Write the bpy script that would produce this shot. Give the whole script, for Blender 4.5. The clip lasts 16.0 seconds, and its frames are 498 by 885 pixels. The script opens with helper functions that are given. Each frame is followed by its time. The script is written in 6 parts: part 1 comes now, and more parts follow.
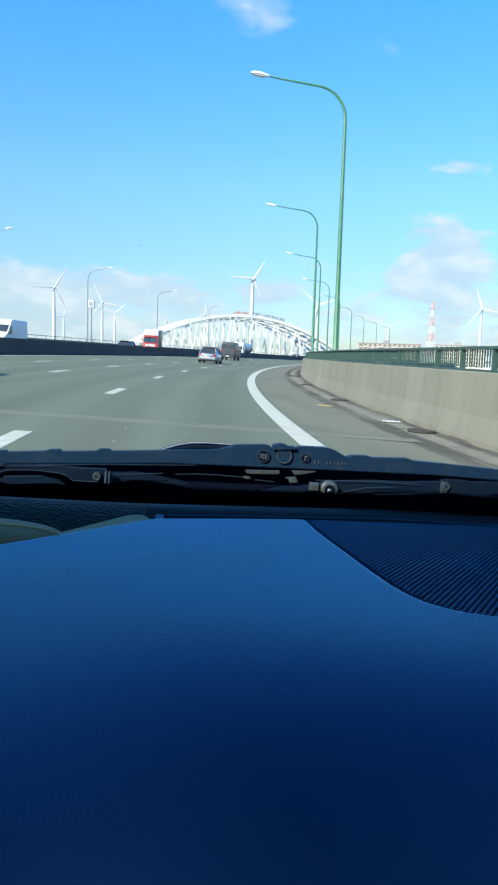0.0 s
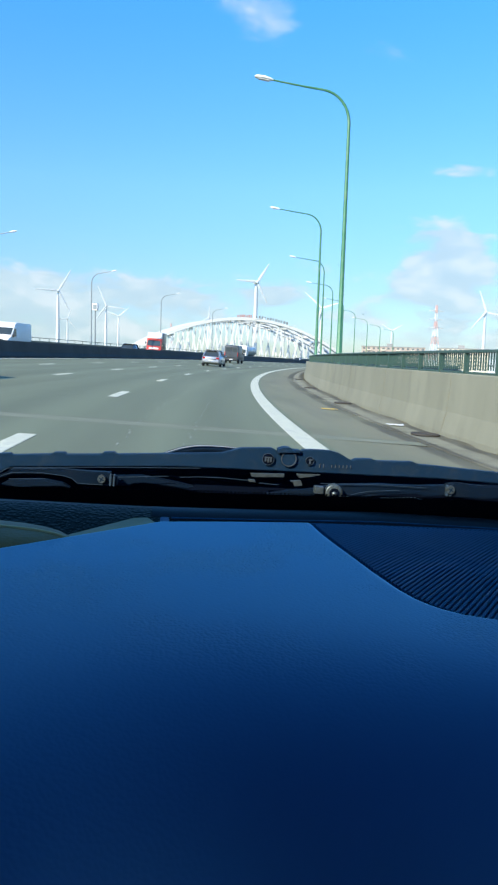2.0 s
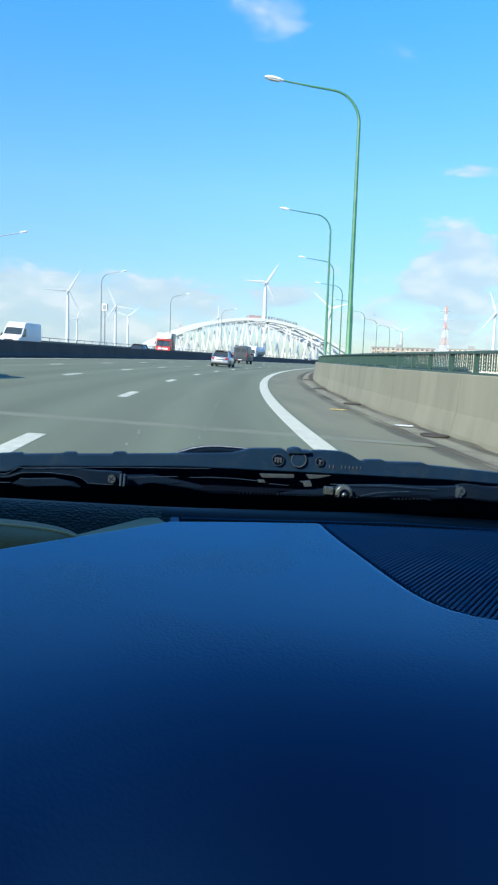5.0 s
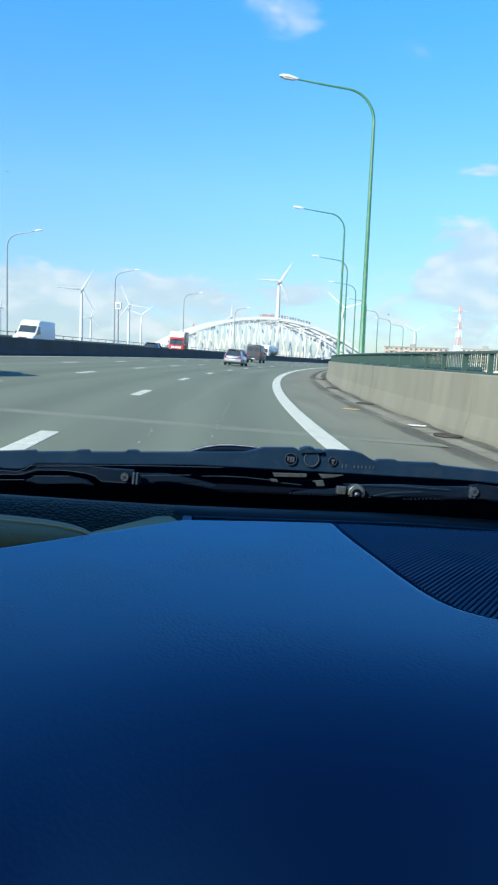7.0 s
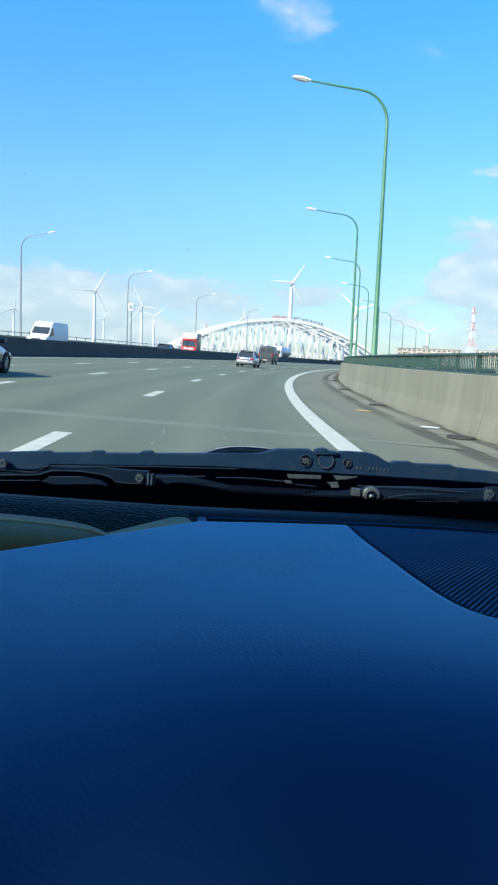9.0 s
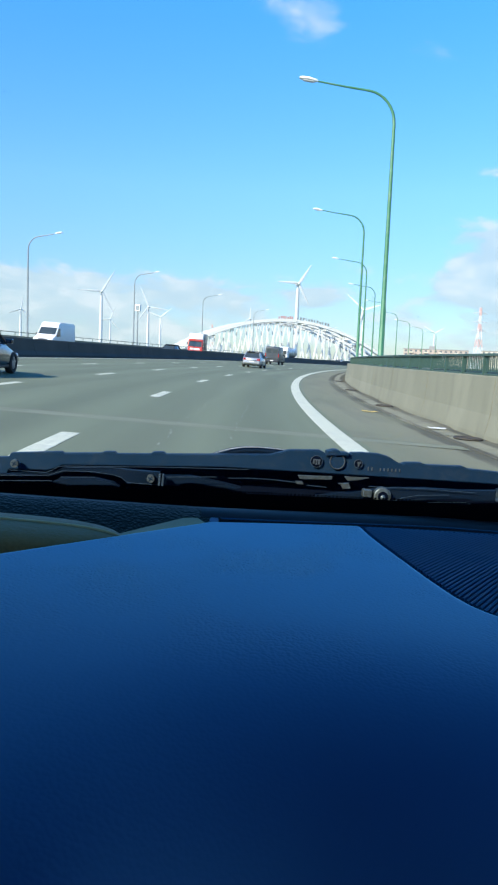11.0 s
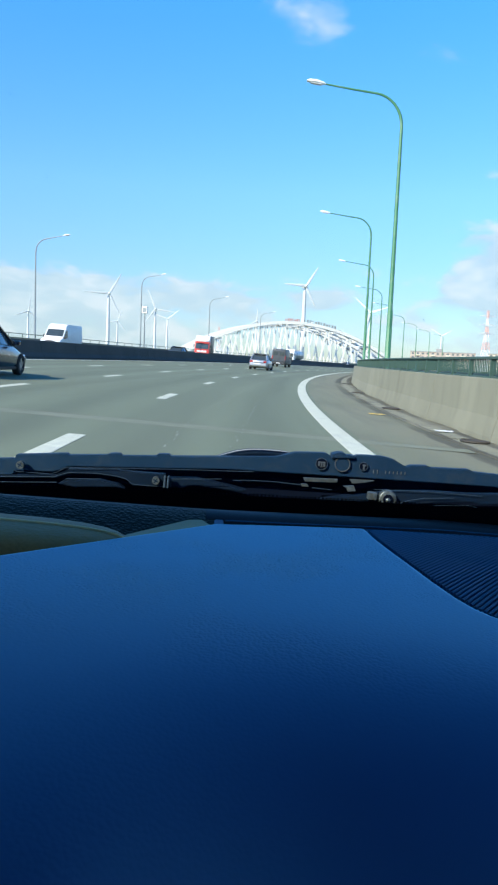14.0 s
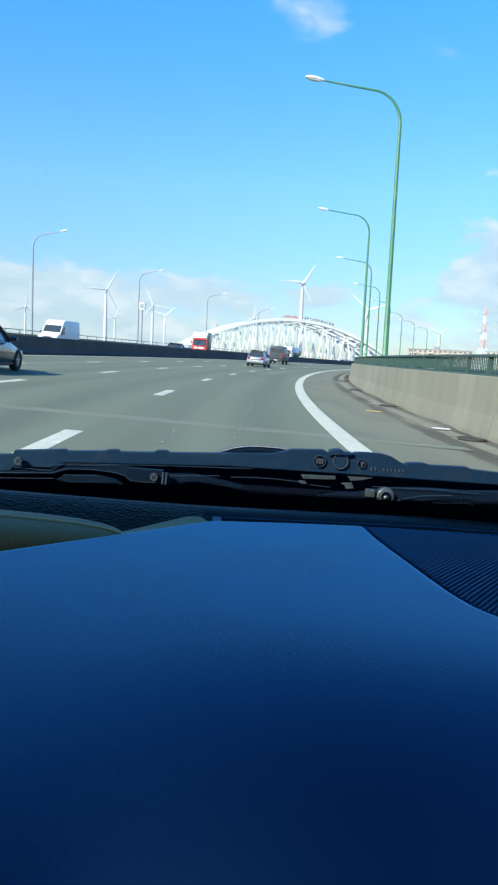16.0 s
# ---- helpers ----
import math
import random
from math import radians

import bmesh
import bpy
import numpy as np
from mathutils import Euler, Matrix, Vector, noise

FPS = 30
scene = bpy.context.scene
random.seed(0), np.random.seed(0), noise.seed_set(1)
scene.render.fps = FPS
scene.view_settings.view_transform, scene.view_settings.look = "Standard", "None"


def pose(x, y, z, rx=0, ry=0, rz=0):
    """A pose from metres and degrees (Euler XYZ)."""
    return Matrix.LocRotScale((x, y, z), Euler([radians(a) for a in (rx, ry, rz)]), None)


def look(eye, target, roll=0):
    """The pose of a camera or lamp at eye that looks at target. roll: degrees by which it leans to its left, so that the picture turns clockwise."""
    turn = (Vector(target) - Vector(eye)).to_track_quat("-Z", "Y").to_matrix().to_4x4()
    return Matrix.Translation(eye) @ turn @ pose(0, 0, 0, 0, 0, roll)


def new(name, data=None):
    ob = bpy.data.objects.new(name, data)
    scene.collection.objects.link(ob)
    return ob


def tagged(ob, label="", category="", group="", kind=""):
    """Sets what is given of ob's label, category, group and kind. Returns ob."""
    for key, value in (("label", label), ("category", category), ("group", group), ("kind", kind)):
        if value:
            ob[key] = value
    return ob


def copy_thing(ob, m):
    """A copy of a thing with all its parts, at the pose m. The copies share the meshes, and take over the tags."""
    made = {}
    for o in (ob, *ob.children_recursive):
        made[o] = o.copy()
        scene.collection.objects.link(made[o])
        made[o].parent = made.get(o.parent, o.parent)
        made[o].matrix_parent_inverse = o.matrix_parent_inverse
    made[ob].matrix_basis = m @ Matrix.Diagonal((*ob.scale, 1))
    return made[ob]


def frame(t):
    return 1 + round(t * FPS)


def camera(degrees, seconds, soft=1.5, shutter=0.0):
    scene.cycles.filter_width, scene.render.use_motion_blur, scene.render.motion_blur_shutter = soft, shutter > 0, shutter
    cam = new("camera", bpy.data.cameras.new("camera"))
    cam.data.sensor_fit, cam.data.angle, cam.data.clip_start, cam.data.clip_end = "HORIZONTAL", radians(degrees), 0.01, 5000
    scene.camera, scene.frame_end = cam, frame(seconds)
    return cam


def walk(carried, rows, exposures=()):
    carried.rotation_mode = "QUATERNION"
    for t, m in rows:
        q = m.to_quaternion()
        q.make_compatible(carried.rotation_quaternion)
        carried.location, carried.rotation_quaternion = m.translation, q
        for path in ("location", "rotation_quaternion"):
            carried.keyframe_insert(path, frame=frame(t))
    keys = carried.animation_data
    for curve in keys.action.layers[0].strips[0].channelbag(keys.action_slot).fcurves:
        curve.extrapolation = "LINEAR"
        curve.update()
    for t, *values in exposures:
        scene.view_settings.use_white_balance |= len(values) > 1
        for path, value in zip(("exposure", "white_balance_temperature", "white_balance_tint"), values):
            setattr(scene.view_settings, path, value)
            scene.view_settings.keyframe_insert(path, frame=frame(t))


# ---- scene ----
cam = camera(36.0, 16.0, 2.3)

# The way of the eye inside the car: seconds, sideways metres, yaw, pitch, roll.
EYE_Z = 1.12
rows = []
for t, side, yaw, pitch, roll in (
    (0.0, 0.0115, -3.293, -6.440, -1.808),
    (0.5, 0.0108, -3.141, -6.429, -1.778),
    (1.0, 0.0104, -2.922, -6.291, -1.837),
    (1.5, 0.0100, -3.053, -6.261, -1.870),
    (2.0, 0.0095, -3.037, -6.219, -1.866),
    (2.5, 0.0094, -2.919, -5.937, -1.876),
    (3.0, 0.0100, -2.556, -6.173, -1.898),
    (5.5, 0.0078, -2.236, -6.207, -2.051),
    (6.0, 0.0080, -1.949, -6.199, -2.108),
    (6.5, 0.0080, -1.760, -6.283, -2.209),
    (7.0, 0.0075, -1.401, -6.317, -2.237),
    (7.5, 0.0065, -0.879, -6.160, -2.268),
    (8.0, 0.0053, -0.562, -6.241, -2.249),
    (8.5, 0.0045, -0.486, -6.252, -2.225),
    (9.0, 0.0044, -0.483, -6.253, -2.294),
    (11.5, -0.0031, 0.025, -6.228, -2.337),
    (12.0, -0.0019, -0.185, -6.431, -2.332),
    (12.5, -0.0007, -0.218, -6.348, -2.341),
    (13.0, -0.0005, -0.172, -6.191, -2.330),
    (13.5, -0.0008, 0.147, -6.332, -2.374),
    (14.0, -0.0008, 0.477, -6.079, -2.484),
    (14.5, -0.0010, 0.603, -6.231, -2.594),
    (15.0, -0.0012, 0.656, -6.305, -2.677),
    (15.5, -0.0019, 0.457, -6.374, -2.700),
    (16.0, -0.0022, 0.289, -6.309, -2.715),
):
    rows.append((t, pose(side, 0.0, EYE_Z, 90 + pitch, roll, yaw)))
walk(cam, rows)
scene.view_settings.exposure = 0.75

# ---------------------------------------------------------------- light
SUN_EL, SUN_AZ = 34.0, -138.0      # degrees; azimuth from +y towards +x
sun_data = bpy.data.lights.new("sun", "SUN")
sun_data.energy, sun_data.angle, sun_data.color = 4.6, radians(0.5), (1.0, 0.91, 0.74)
sun = new("sun", sun_data)
to_sun = Vector((math.sin(radians(SUN_AZ)) * math.cos(radians(SUN_EL)),
                 math.cos(radians(SUN_AZ)) * math.cos(radians(SUN_EL)), math.sin(radians(SUN_EL))))
sun.matrix_world = look(to_sun * 50, (0, 0, 0))


class Nodes:
    """Short-hand for building a node tree."""

    def __init__(self, tree):
        self.tree = tree
        tree.nodes.clear()

    def add(self, kind, **values):
        node = self.tree.nodes.new(kind)
        for key, value in values.items():
            setattr(node, key, value)
        return node

    def link(self, a, b):
        self.tree.links.new(a, b)

    def put(self, socket, value):
        if hasattr(value, "is_output"):
            self.tree.links.new(value, socket)
        else:
            socket.default_value = value

    def math(self, op, a, b=None, c=None, clamp=False):
        node = self.add("ShaderNodeMath", operation=op, use_clamp=clamp)
        for i, v in enumerate((a, b, c)):
            if v is not None:
                self.put(node.inputs[i], v)
        return node.outputs[0]

    def mix(self, fac, a, b):
        node = self.add("ShaderNodeMix", data_type="RGBA")
        self.put(node.inputs[0], fac)
        self.put(node.inputs[6], a if hasattr(a, "is_output") else (*a[:3], 1))
        self.put(node.inputs[7], b if hasattr(b, "is_output") else (*b[:3], 1))
        return node.outputs[2]

    def ramp(self, fac, stops):
        node = self.add("ShaderNodeValToRGB")
        el = node.color_ramp.elements
        while len(el) < len(stops):
            el.new(0.5)
        for e, (p, c) in zip(el, stops):
            e.position, e.color = p, (*c, 1) if len(c) == 3 else c
        self.put(node.inputs[0], fac)
        return node.outputs[0]

    def noise(self, vec, scale, detail=4.0, rough=0.55, warp=0.0):
        node = self.add("ShaderNodeTexNoise")
        if vec is not None:
            self.link(vec, node.inputs["Vector"])
        node.inputs["Scale"].default_value = scale
        node.inputs["Detail"].default_value = detail
        node.inputs["Roughness"].default_value = rough
        node.inputs["Distortion"].default_value = warp
        return node.outputs[0]

    def scaled(self, vec, sx, sy, sz, offset=(0, 0, 0)):
        node = self.add("ShaderNodeMapping")
        self.link(vec, node.inputs["Vector"])
        node.inputs["Scale"].default_value = (sx, sy, sz)
        node.inputs["Location"].default_value = offset
        return node.outputs[0]


def build_world():
    world = bpy.data.worlds.new("sky")
    scene.world = world
    world.use_nodes = True
    n = Nodes(world.node_tree)
    sky = n.add("ShaderNodeTexSky", sky_type="NISHITA")
    sky.sun_disc, sky.sun_elevation, sky.sun_rotation = False, radians(SUN_EL), radians(SUN_AZ)
    sky.air_density, sky.dust_density, sky.ozone_density, sky.altitude = 1.0, 0.3, 2.0, 0
    coord = n.add("ShaderNodeTexCoord").outputs["Generated"]
    sep = n.add("ShaderNodeSeparateXYZ")
    n.link(coord, sep.inputs[0])
    az = n.math("DEGREES", n.math("ARCTAN2", sep.outputs[0], sep.outputs[1]))
    el = n.math("DEGREES", n.math("ARCSINE", sep.outputs[2]))
    # the camera's saturated blue: deeper away from the horizon
    tint = n.ramp(n.math("DIVIDE", el, 40.0, clamp=True),
                  [(0.0, (0.45, 0.54, 0.67)), (0.12, (0.50, 0.65, 0.87)), (0.3, (0.56, 0.90, 1.26)), (0.6, (0.375, 1.09, 1.60)), (1.0, (0.18, 0.95, 1.58))])
    mul = n.add("ShaderNodeMix", data_type="RGBA", blend_type="MULTIPLY")
    mul.inputs[0].default_value = 1.0
    n.link(sky.outputs[0], mul.inputs[6])
    n.link(tint, mul.inputs[7])
    base = mul.outputs[2]
    # clouds: cumulus along the horizon and a few banks higher up
    comb = n.add("ShaderNodeCombineXYZ")
    n.link(n.math("MULTIPLY", az, 0.2), comb.inputs[0])
    n.link(n.math("MULTIPLY", el, 0.46), comb.inputs[1])
    def clumps(vec):
        fine = n.math("MULTIPLY", n.noise(vec, 1.0, 8.0, 0.58, 0.25), 0.75)
        return n.math("ADD", fine, n.math("MULTIPLY", n.noise(vec, 0.3, 3.0, 0.5), 0.45))

    density = clumps(comb.outputs[0])
    raised = clumps(n.scaled(comb.outputs[0], 1.0, 1.0, 1.0, (0.10, 0.42, 0)))

    def bank(a, e, sa, se, amount):
        p = n.math("POWER", n.math("DIVIDE", n.math("SUBTRACT", az, a), sa), 2.0)
        q = n.math("POWER", n.math("DIVIDE", n.math("SUBTRACT", el, e), se), 2.0)
        return n.math("MULTIPLY", n.math("POWER", 2.718, n.math("MULTIPLY", n.math("ADD", p, q), -1.0)), amount)

    cover = bank(0.0, 1.5, 400.0, 3.6, 0.23)
    for a, e, sa, se, amount in ((-11.0, 4.6, 7.0, 1.9, 0.24), (-20.0, 5.0, 3.0, 1.6, 0.2), (17.2, 7.4, 6.0, 3.2, 0.34), (18.5, 13.2, 3.0, 1.0, 0.25),
                                 (-2.5, 4.6, 3.2, 1.6, 0.2), (4.2, 4.8, 2.4, 1.2, 0.24), (3.6, 22.8, 2.6, 1.5, 0.40), (1.0, 25.0, 3.0, 1.6, 0.36), (12.0, 20.8, 2.4, 0.9, 0.30),
                                 (60.0, 14.0, 25.0, 8.0, 0.3), (-70.0, 12.0, 30.0, 7.0, 0.25), (170.0, 16.0, 60.0, 9.0, 0.28)):
        cover = n.math("ADD", cover, bank(a, e, sa, se, amount))
    thick = n.math("ADD", density, cover)
    cloud = n.add("ShaderNodeMapRange", interpolation_type="SMOOTHSTEP")
    n.link(thick, cloud.inputs[0])
    cloud.inputs[1].default_value = 0.755
    high = n.math("MULTIPLY", n.math("SUBTRACT", el, 16.0), 0.14, clamp=True)
    n.link(n.math("ADD", n.math("MULTIPLY", high, 0.28), 0.895), cloud.inputs[2])
    above = n.math("GREATER_THAN", el, -0.2)
    fac = n.math("MULTIPLY", n.math("MULTIPLY", cloud.outputs[0], 0.84), above)
    # sunlit crowns against pale grey-blue bodies
    folds = n.noise(n.scaled(comb.outputs[0], 1.0, 1.0, 1.0, (3.1, 0.4, 0)), 1.9, 6.0, 0.6, 0.4)
    lit = n.math("ADD", n.math("MULTIPLY", n.math("SUBTRACT", density, raised), 2.6), n.math("MULTIPLY", folds, 0.8))
    shade = n.ramp(lit, [(0.22, (2.95, 3.85, 4.45)), (0.45, (3.3, 4.12, 4.6)), (0.70, (4.05, 4.6, 4.95))])
    colour = n.mix(fac, base, shade)
    back = n.add("ShaderNodeBackground")
    n.link(colour, back.inputs[0])
    back.inputs[1].default_value = 0.122
    out = n.add("ShaderNodeOutputWorld")
    n.link(back.outputs[0], out.inputs[0])


build_world()


# ---------------------------------------------------------------- materials
def surface(name, dark, light, scale=3.0, rough=0.6, metal=0.0, bump=0.0, bump_scale=60.0, grain=0.12, grain_scale=90.0,
            stretch=(1, 1, 1), stain=None, stain_scale=0.6, stain_amount=0.5, uv=False, specular=0.5, coat=0.0, cells=False, island=0.0, sheen=None, tracks=0.0, bands=()):
    """A two-scale surface: broad patches between two colours, fine grain, optional stains and relief."""
    mat = bpy.data.materials.new(name)
    mat.use_nodes = True
    n = Nodes(mat.node_tree)
    tc = n.add("ShaderNodeTexCoord")
    vec = tc.outputs["UV" if uv else "Object"]
    flow = n.scaled(vec, *stretch)
    patch = n.noise(flow, scale, 5.0, 0.6)
    colour = n.mix(n.ramp(patch, [(0.3, (0, 0, 0)), (0.7, (1, 1, 1))]), dark, light)
    fine = n.noise(vec, grain_scale, 3.0, 0.7)
    g = n.ramp(fine, [(0.25, (1 - grain,) * 3), (0.75, (1 + grain,) * 3)])
    mul = n.add("ShaderNodeMix", data_type="RGBA", blend_type="MULTIPLY")
    mul.inputs[0].default_value = 1.0
    n.link(colour, mul.inputs[6])
    n.link(g, mul.inputs[7])
    colour = mul.outputs[2]
    if stain is not None:
        s = n.noise(flow, stain_scale, 6.0, 0.65, 0.6)
        f = n.math("MULTIPLY", n.ramp(s, [(0.5, (0, 0, 0)), (0.68, (1, 1, 1))]), stain_amount)
        colour = n.mix(f, colour, stain)
    if island:
        rnd = n.add("ShaderNodeObjectInfo").outputs["Random"]
        m2 = n.add("ShaderNodeMix", data_type="RGBA", blend_type="MULTIPLY")
        m2.inputs[0].default_value = 1.0
        n.link(colour, m2.inputs[6])
        n.link(n.ramp(rnd, [(0.0, (1 - island,) * 3), (1.0, (1 + island,) * 3)]), m2.inputs[7])
        colour = m2.outputs[2]
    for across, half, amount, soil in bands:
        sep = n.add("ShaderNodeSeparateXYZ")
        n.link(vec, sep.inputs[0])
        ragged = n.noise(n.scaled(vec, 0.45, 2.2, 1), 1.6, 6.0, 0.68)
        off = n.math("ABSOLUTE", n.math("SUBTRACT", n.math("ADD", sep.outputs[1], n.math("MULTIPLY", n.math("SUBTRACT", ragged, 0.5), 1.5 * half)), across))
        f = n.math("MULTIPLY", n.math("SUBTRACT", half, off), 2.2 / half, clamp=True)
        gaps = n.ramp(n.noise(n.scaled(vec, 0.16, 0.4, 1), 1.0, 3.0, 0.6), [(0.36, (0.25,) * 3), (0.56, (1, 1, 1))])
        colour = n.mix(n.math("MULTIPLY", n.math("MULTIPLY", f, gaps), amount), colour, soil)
    if tracks:
        sep = n.add("ShaderNodeSeparateXYZ")
        n.link(vec, sep.inputs[0])
        wave = n.math("COSINE", n.math("MULTIPLY", n.math("ADD", sep.outputs[1], 1.15), 2 * math.pi / 1.75))
        along = n.noise(n.scaled(vec, 0.03, 0.8, 1), 1.0, 3.0, 0.6)
        dim = n.math("SUBTRACT", 1.0 + tracks * 0.2, n.math("MULTIPLY", n.math("MULTIPLY", n.math("ADD", wave, 1.0), along), tracks))
        m3 = n.add("ShaderNodeMix", data_type="RGBA", blend_type="MULTIPLY")
        m3.inputs[0].default_value = 1.0
        n.link(colour, m3.inputs[6])
        n.link(dim, m3.inputs[7])
        colour = m3.outputs[2]
    bsdf = n.add("ShaderNodeBsdfPrincipled")
    if sheen is not None:
        bsdf.inputs["Specular Tint"].default_value = (*sheen, 1)
    n.link(colour, bsdf.inputs["Base Color"])
    bsdf.inputs["Metallic"].default_value = metal
    bsdf.inputs["Specular IOR Level"].default_value = specular
    bsdf.inputs["Coat Weight"].default_value = coat
    r = n.math("ADD", n.math("MULTIPLY", n.math("SUBTRACT", fine, 0.5), 0.15), rough, clamp=True)
    n.link(r, bsdf.inputs["Roughness"])
    if bump:
        if cells:
            v = n.add("ShaderNodeTexVoronoi", feature="SMOOTH_F1")
            n.link(vec, v.inputs["Vector"])
            v.inputs["Scale"].default_value = bump_scale
            height = n.math("ADD", v.outputs["Distance"], n.math("MULTIPLY", fine, 0.4))
        else:
            height = n.noise(vec, bump_scale, 5.0, 0.65)
        b = n.add("ShaderNodeBump")
        b.inputs["Strength"].default_value = min(1.0, bump)
        b.inputs["Distance"].default_value = 0.35 / bump_scale
        n.link(height, b.inputs["Height"])
        n.link(b.outputs[0], bsdf.inputs["Normal"])
    out = n.add("ShaderNodeOutputMaterial")
    n.link(bsdf.outputs[0], out.inputs[0])
    return mat


def glass(name, tint=(1, 1, 1), gloss=0.05):
    mat = bpy.data.materials.new(name)
    mat.use_nodes = True
    n = Nodes(mat.node_tree)
    t = n.add("ShaderNodeBsdfTransparent")
    t.inputs[0].default_value = (*tint, 1)
    g = n.add("ShaderNodeBsdfGlossy")
    g.inputs["Roughness"].default_value = 0.02
    m = n.add("ShaderNodeMixShader")
    m.inputs[0].default_value = gloss
    n.link(t.outputs[0], m.inputs[1])
    n.link(g.outputs[0], m.inputs[2])
    out = n.add("ShaderNodeOutputMaterial")
    n.link(m.outputs[0], out.inputs[0])
    return mat


ASPHALT = surface("asphalt", (0.122, 0.143, 0.088), (0.158, 0.182, 0.114), 0.5, 0.85, bump=0.5, bump_scale=35, grain=0.22, grain_scale=30,
                  stretch=(0.05, 1.0, 1), stain=(0.092, 0.102, 0.064), stain_scale=0.7, stain_amount=0.4, uv=True, tracks=0.15)
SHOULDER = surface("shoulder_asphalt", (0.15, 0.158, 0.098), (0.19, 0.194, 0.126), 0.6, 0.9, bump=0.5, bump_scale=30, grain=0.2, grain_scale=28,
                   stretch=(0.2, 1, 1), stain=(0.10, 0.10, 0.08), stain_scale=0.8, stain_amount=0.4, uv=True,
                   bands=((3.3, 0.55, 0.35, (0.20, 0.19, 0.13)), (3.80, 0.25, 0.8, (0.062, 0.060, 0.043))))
PAINT = surface("road_paint", (0.48, 0.485, 0.37), (0.63, 0.63, 0.485), 4, 0.7, bump=0.3, bump_scale=40, grain=0.1, grain_scale=25,
                stain=(0.36, 0.37, 0.35), stain_scale=2.2, stain_amount=0.5)
JOINT = surface("expansion_joint", (0.166, 0.179, 0.120), (0.202, 0.211, 0.146), 1.5, 0.85, grain=0.2, stain=(0.14, 0.153, 0.10), stain_scale=1.3, stain_amount=0.8)
TAR = surface("crack_seal", (0.20, 0.215, 0.16), (0.26, 0.27, 0.21), 5, 0.8, grain=0.2)
TAR_DARK = surface("tyre_mark", (0.098, 0.112, 0.072), (0.118, 0.134, 0.086), 2, 0.85, grain=0.2)
CONCRETE = surface("parapet_concrete", (0.190, 0.190, 0.138), (0.236, 0.236, 0.173), 0.8, 0.9, bump=0.35, bump_scale=45, grain=0.1, grain_scale=40,
                   stretch=(1, 1, 0.28), stain=(0.13, 0.127, 0.092), stain_scale=1.3, stain_amount=0.36, island=0.05)
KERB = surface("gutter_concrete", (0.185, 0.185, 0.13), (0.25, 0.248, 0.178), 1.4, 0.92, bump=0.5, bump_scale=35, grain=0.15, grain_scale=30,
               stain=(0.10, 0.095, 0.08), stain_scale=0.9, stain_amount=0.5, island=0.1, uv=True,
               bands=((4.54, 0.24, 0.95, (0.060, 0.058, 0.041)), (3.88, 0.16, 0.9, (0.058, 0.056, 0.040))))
DIRT = surface("gutter_dirt", (0.078, 0.074, 0.05), (0.135, 0.127, 0.088), 2.5, 0.95, bump=0.9, bump_scale=25, grain=0.3, grain_scale=20)
# Concrete coloured near black: the shade on its near side is painted in.
MEDIAN = surface("median_shaded_concrete", (0.038, 0.04, 0.036), (0.058, 0.06, 0.055), 0.5, 0.9, bump=0.3, bump_scale=20, grain=0.12,
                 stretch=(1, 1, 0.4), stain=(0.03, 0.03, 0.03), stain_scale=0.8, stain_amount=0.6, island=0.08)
GREEN = surface("green_paint", (0.036, 0.165, 0.080), (0.062, 0.22, 0.115), 2.0, 0.45, grain=0.08, grain_scale=20, bump=0.1, bump_scale=30,
                stain=(0.28, 0.33, 0.25), stain_scale=3.0, stain_amount=0.25)
RAIL = surface("railing_paint", (0.026, 0.066, 0.052), (0.040, 0.086, 0.068), 3, 0.55, grain=0.1, stain=(0.14, 0.12, 0.09), stain_scale=5, stain_amount=0.35)
LAMP_WHITE = surface("lamp_housing", (0.72, 0.74, 0.75), (0.8, 0.81, 0.82), 6, 0.35, grain=0.03)
LAMP_GREY = surface("galvanised_steel", (0.2, 0.24, 0.26), (0.27, 0.31, 0.33), 5, 0.6, metal=0.2, grain=0.06)
TURBINE = surface("turbine_white", (0.55, 0.59, 0.61), (0.60, 0.64, 0.66), 0.02, 0.5, grain=0.02, grain_scale=0.5)
BRIDGE = surface("bridge_white", (0.66, 0.66, 0.62), (0.73, 0.73, 0.69), 0.1, 0.6, grain=0.05, grain_scale=2, stain=(0.60, 0.61, 0.58), stain_scale=0.15, stain_amount=0.4)
BRIDGE_GREY = surface("bridge_pale_grey", (0.62, 0.65, 0.66), (0.70, 0.72, 0.73), 0.1, 0.7, grain=0.05, grain_scale=2)
BRIDGE_UNDERSIDE = surface("bridge_underside_grey", (0.34, 0.36, 0.35), (0.40, 0.42, 0.41), 0.1, 0.7, grain=0.05, grain_scale=2)
YELLOW = surface("yellow_plastic", (0.62, 0.42, 0.06), (0.70, 0.50, 0.10), 8.0, 0.5, grain=0.08)
IRON = surface("rusty_iron", (0.045, 0.042, 0.038), (0.08, 0.07, 0.058), 12.0, 0.7, metal=0.3, grain=0.2)
RED = surface("red_paint", (0.5, 0.05, 0.045), (0.58, 0.07, 0.06), 0.8, 0.4, grain=0.05)
# Red paled towards pink: distance haze is mixed into the paint.
PYLON_HAZED_RED = surface("pylon_hazed_red", (0.56, 0.38, 0.36), (0.62, 0.43, 0.41), 0.2, 0.6, grain=0.04)
PYLON_WHITE = surface("pylon_white", (0.62, 0.66, 0.68), (0.7, 0.73, 0.75), 0.2, 0.6, grain=0.04)
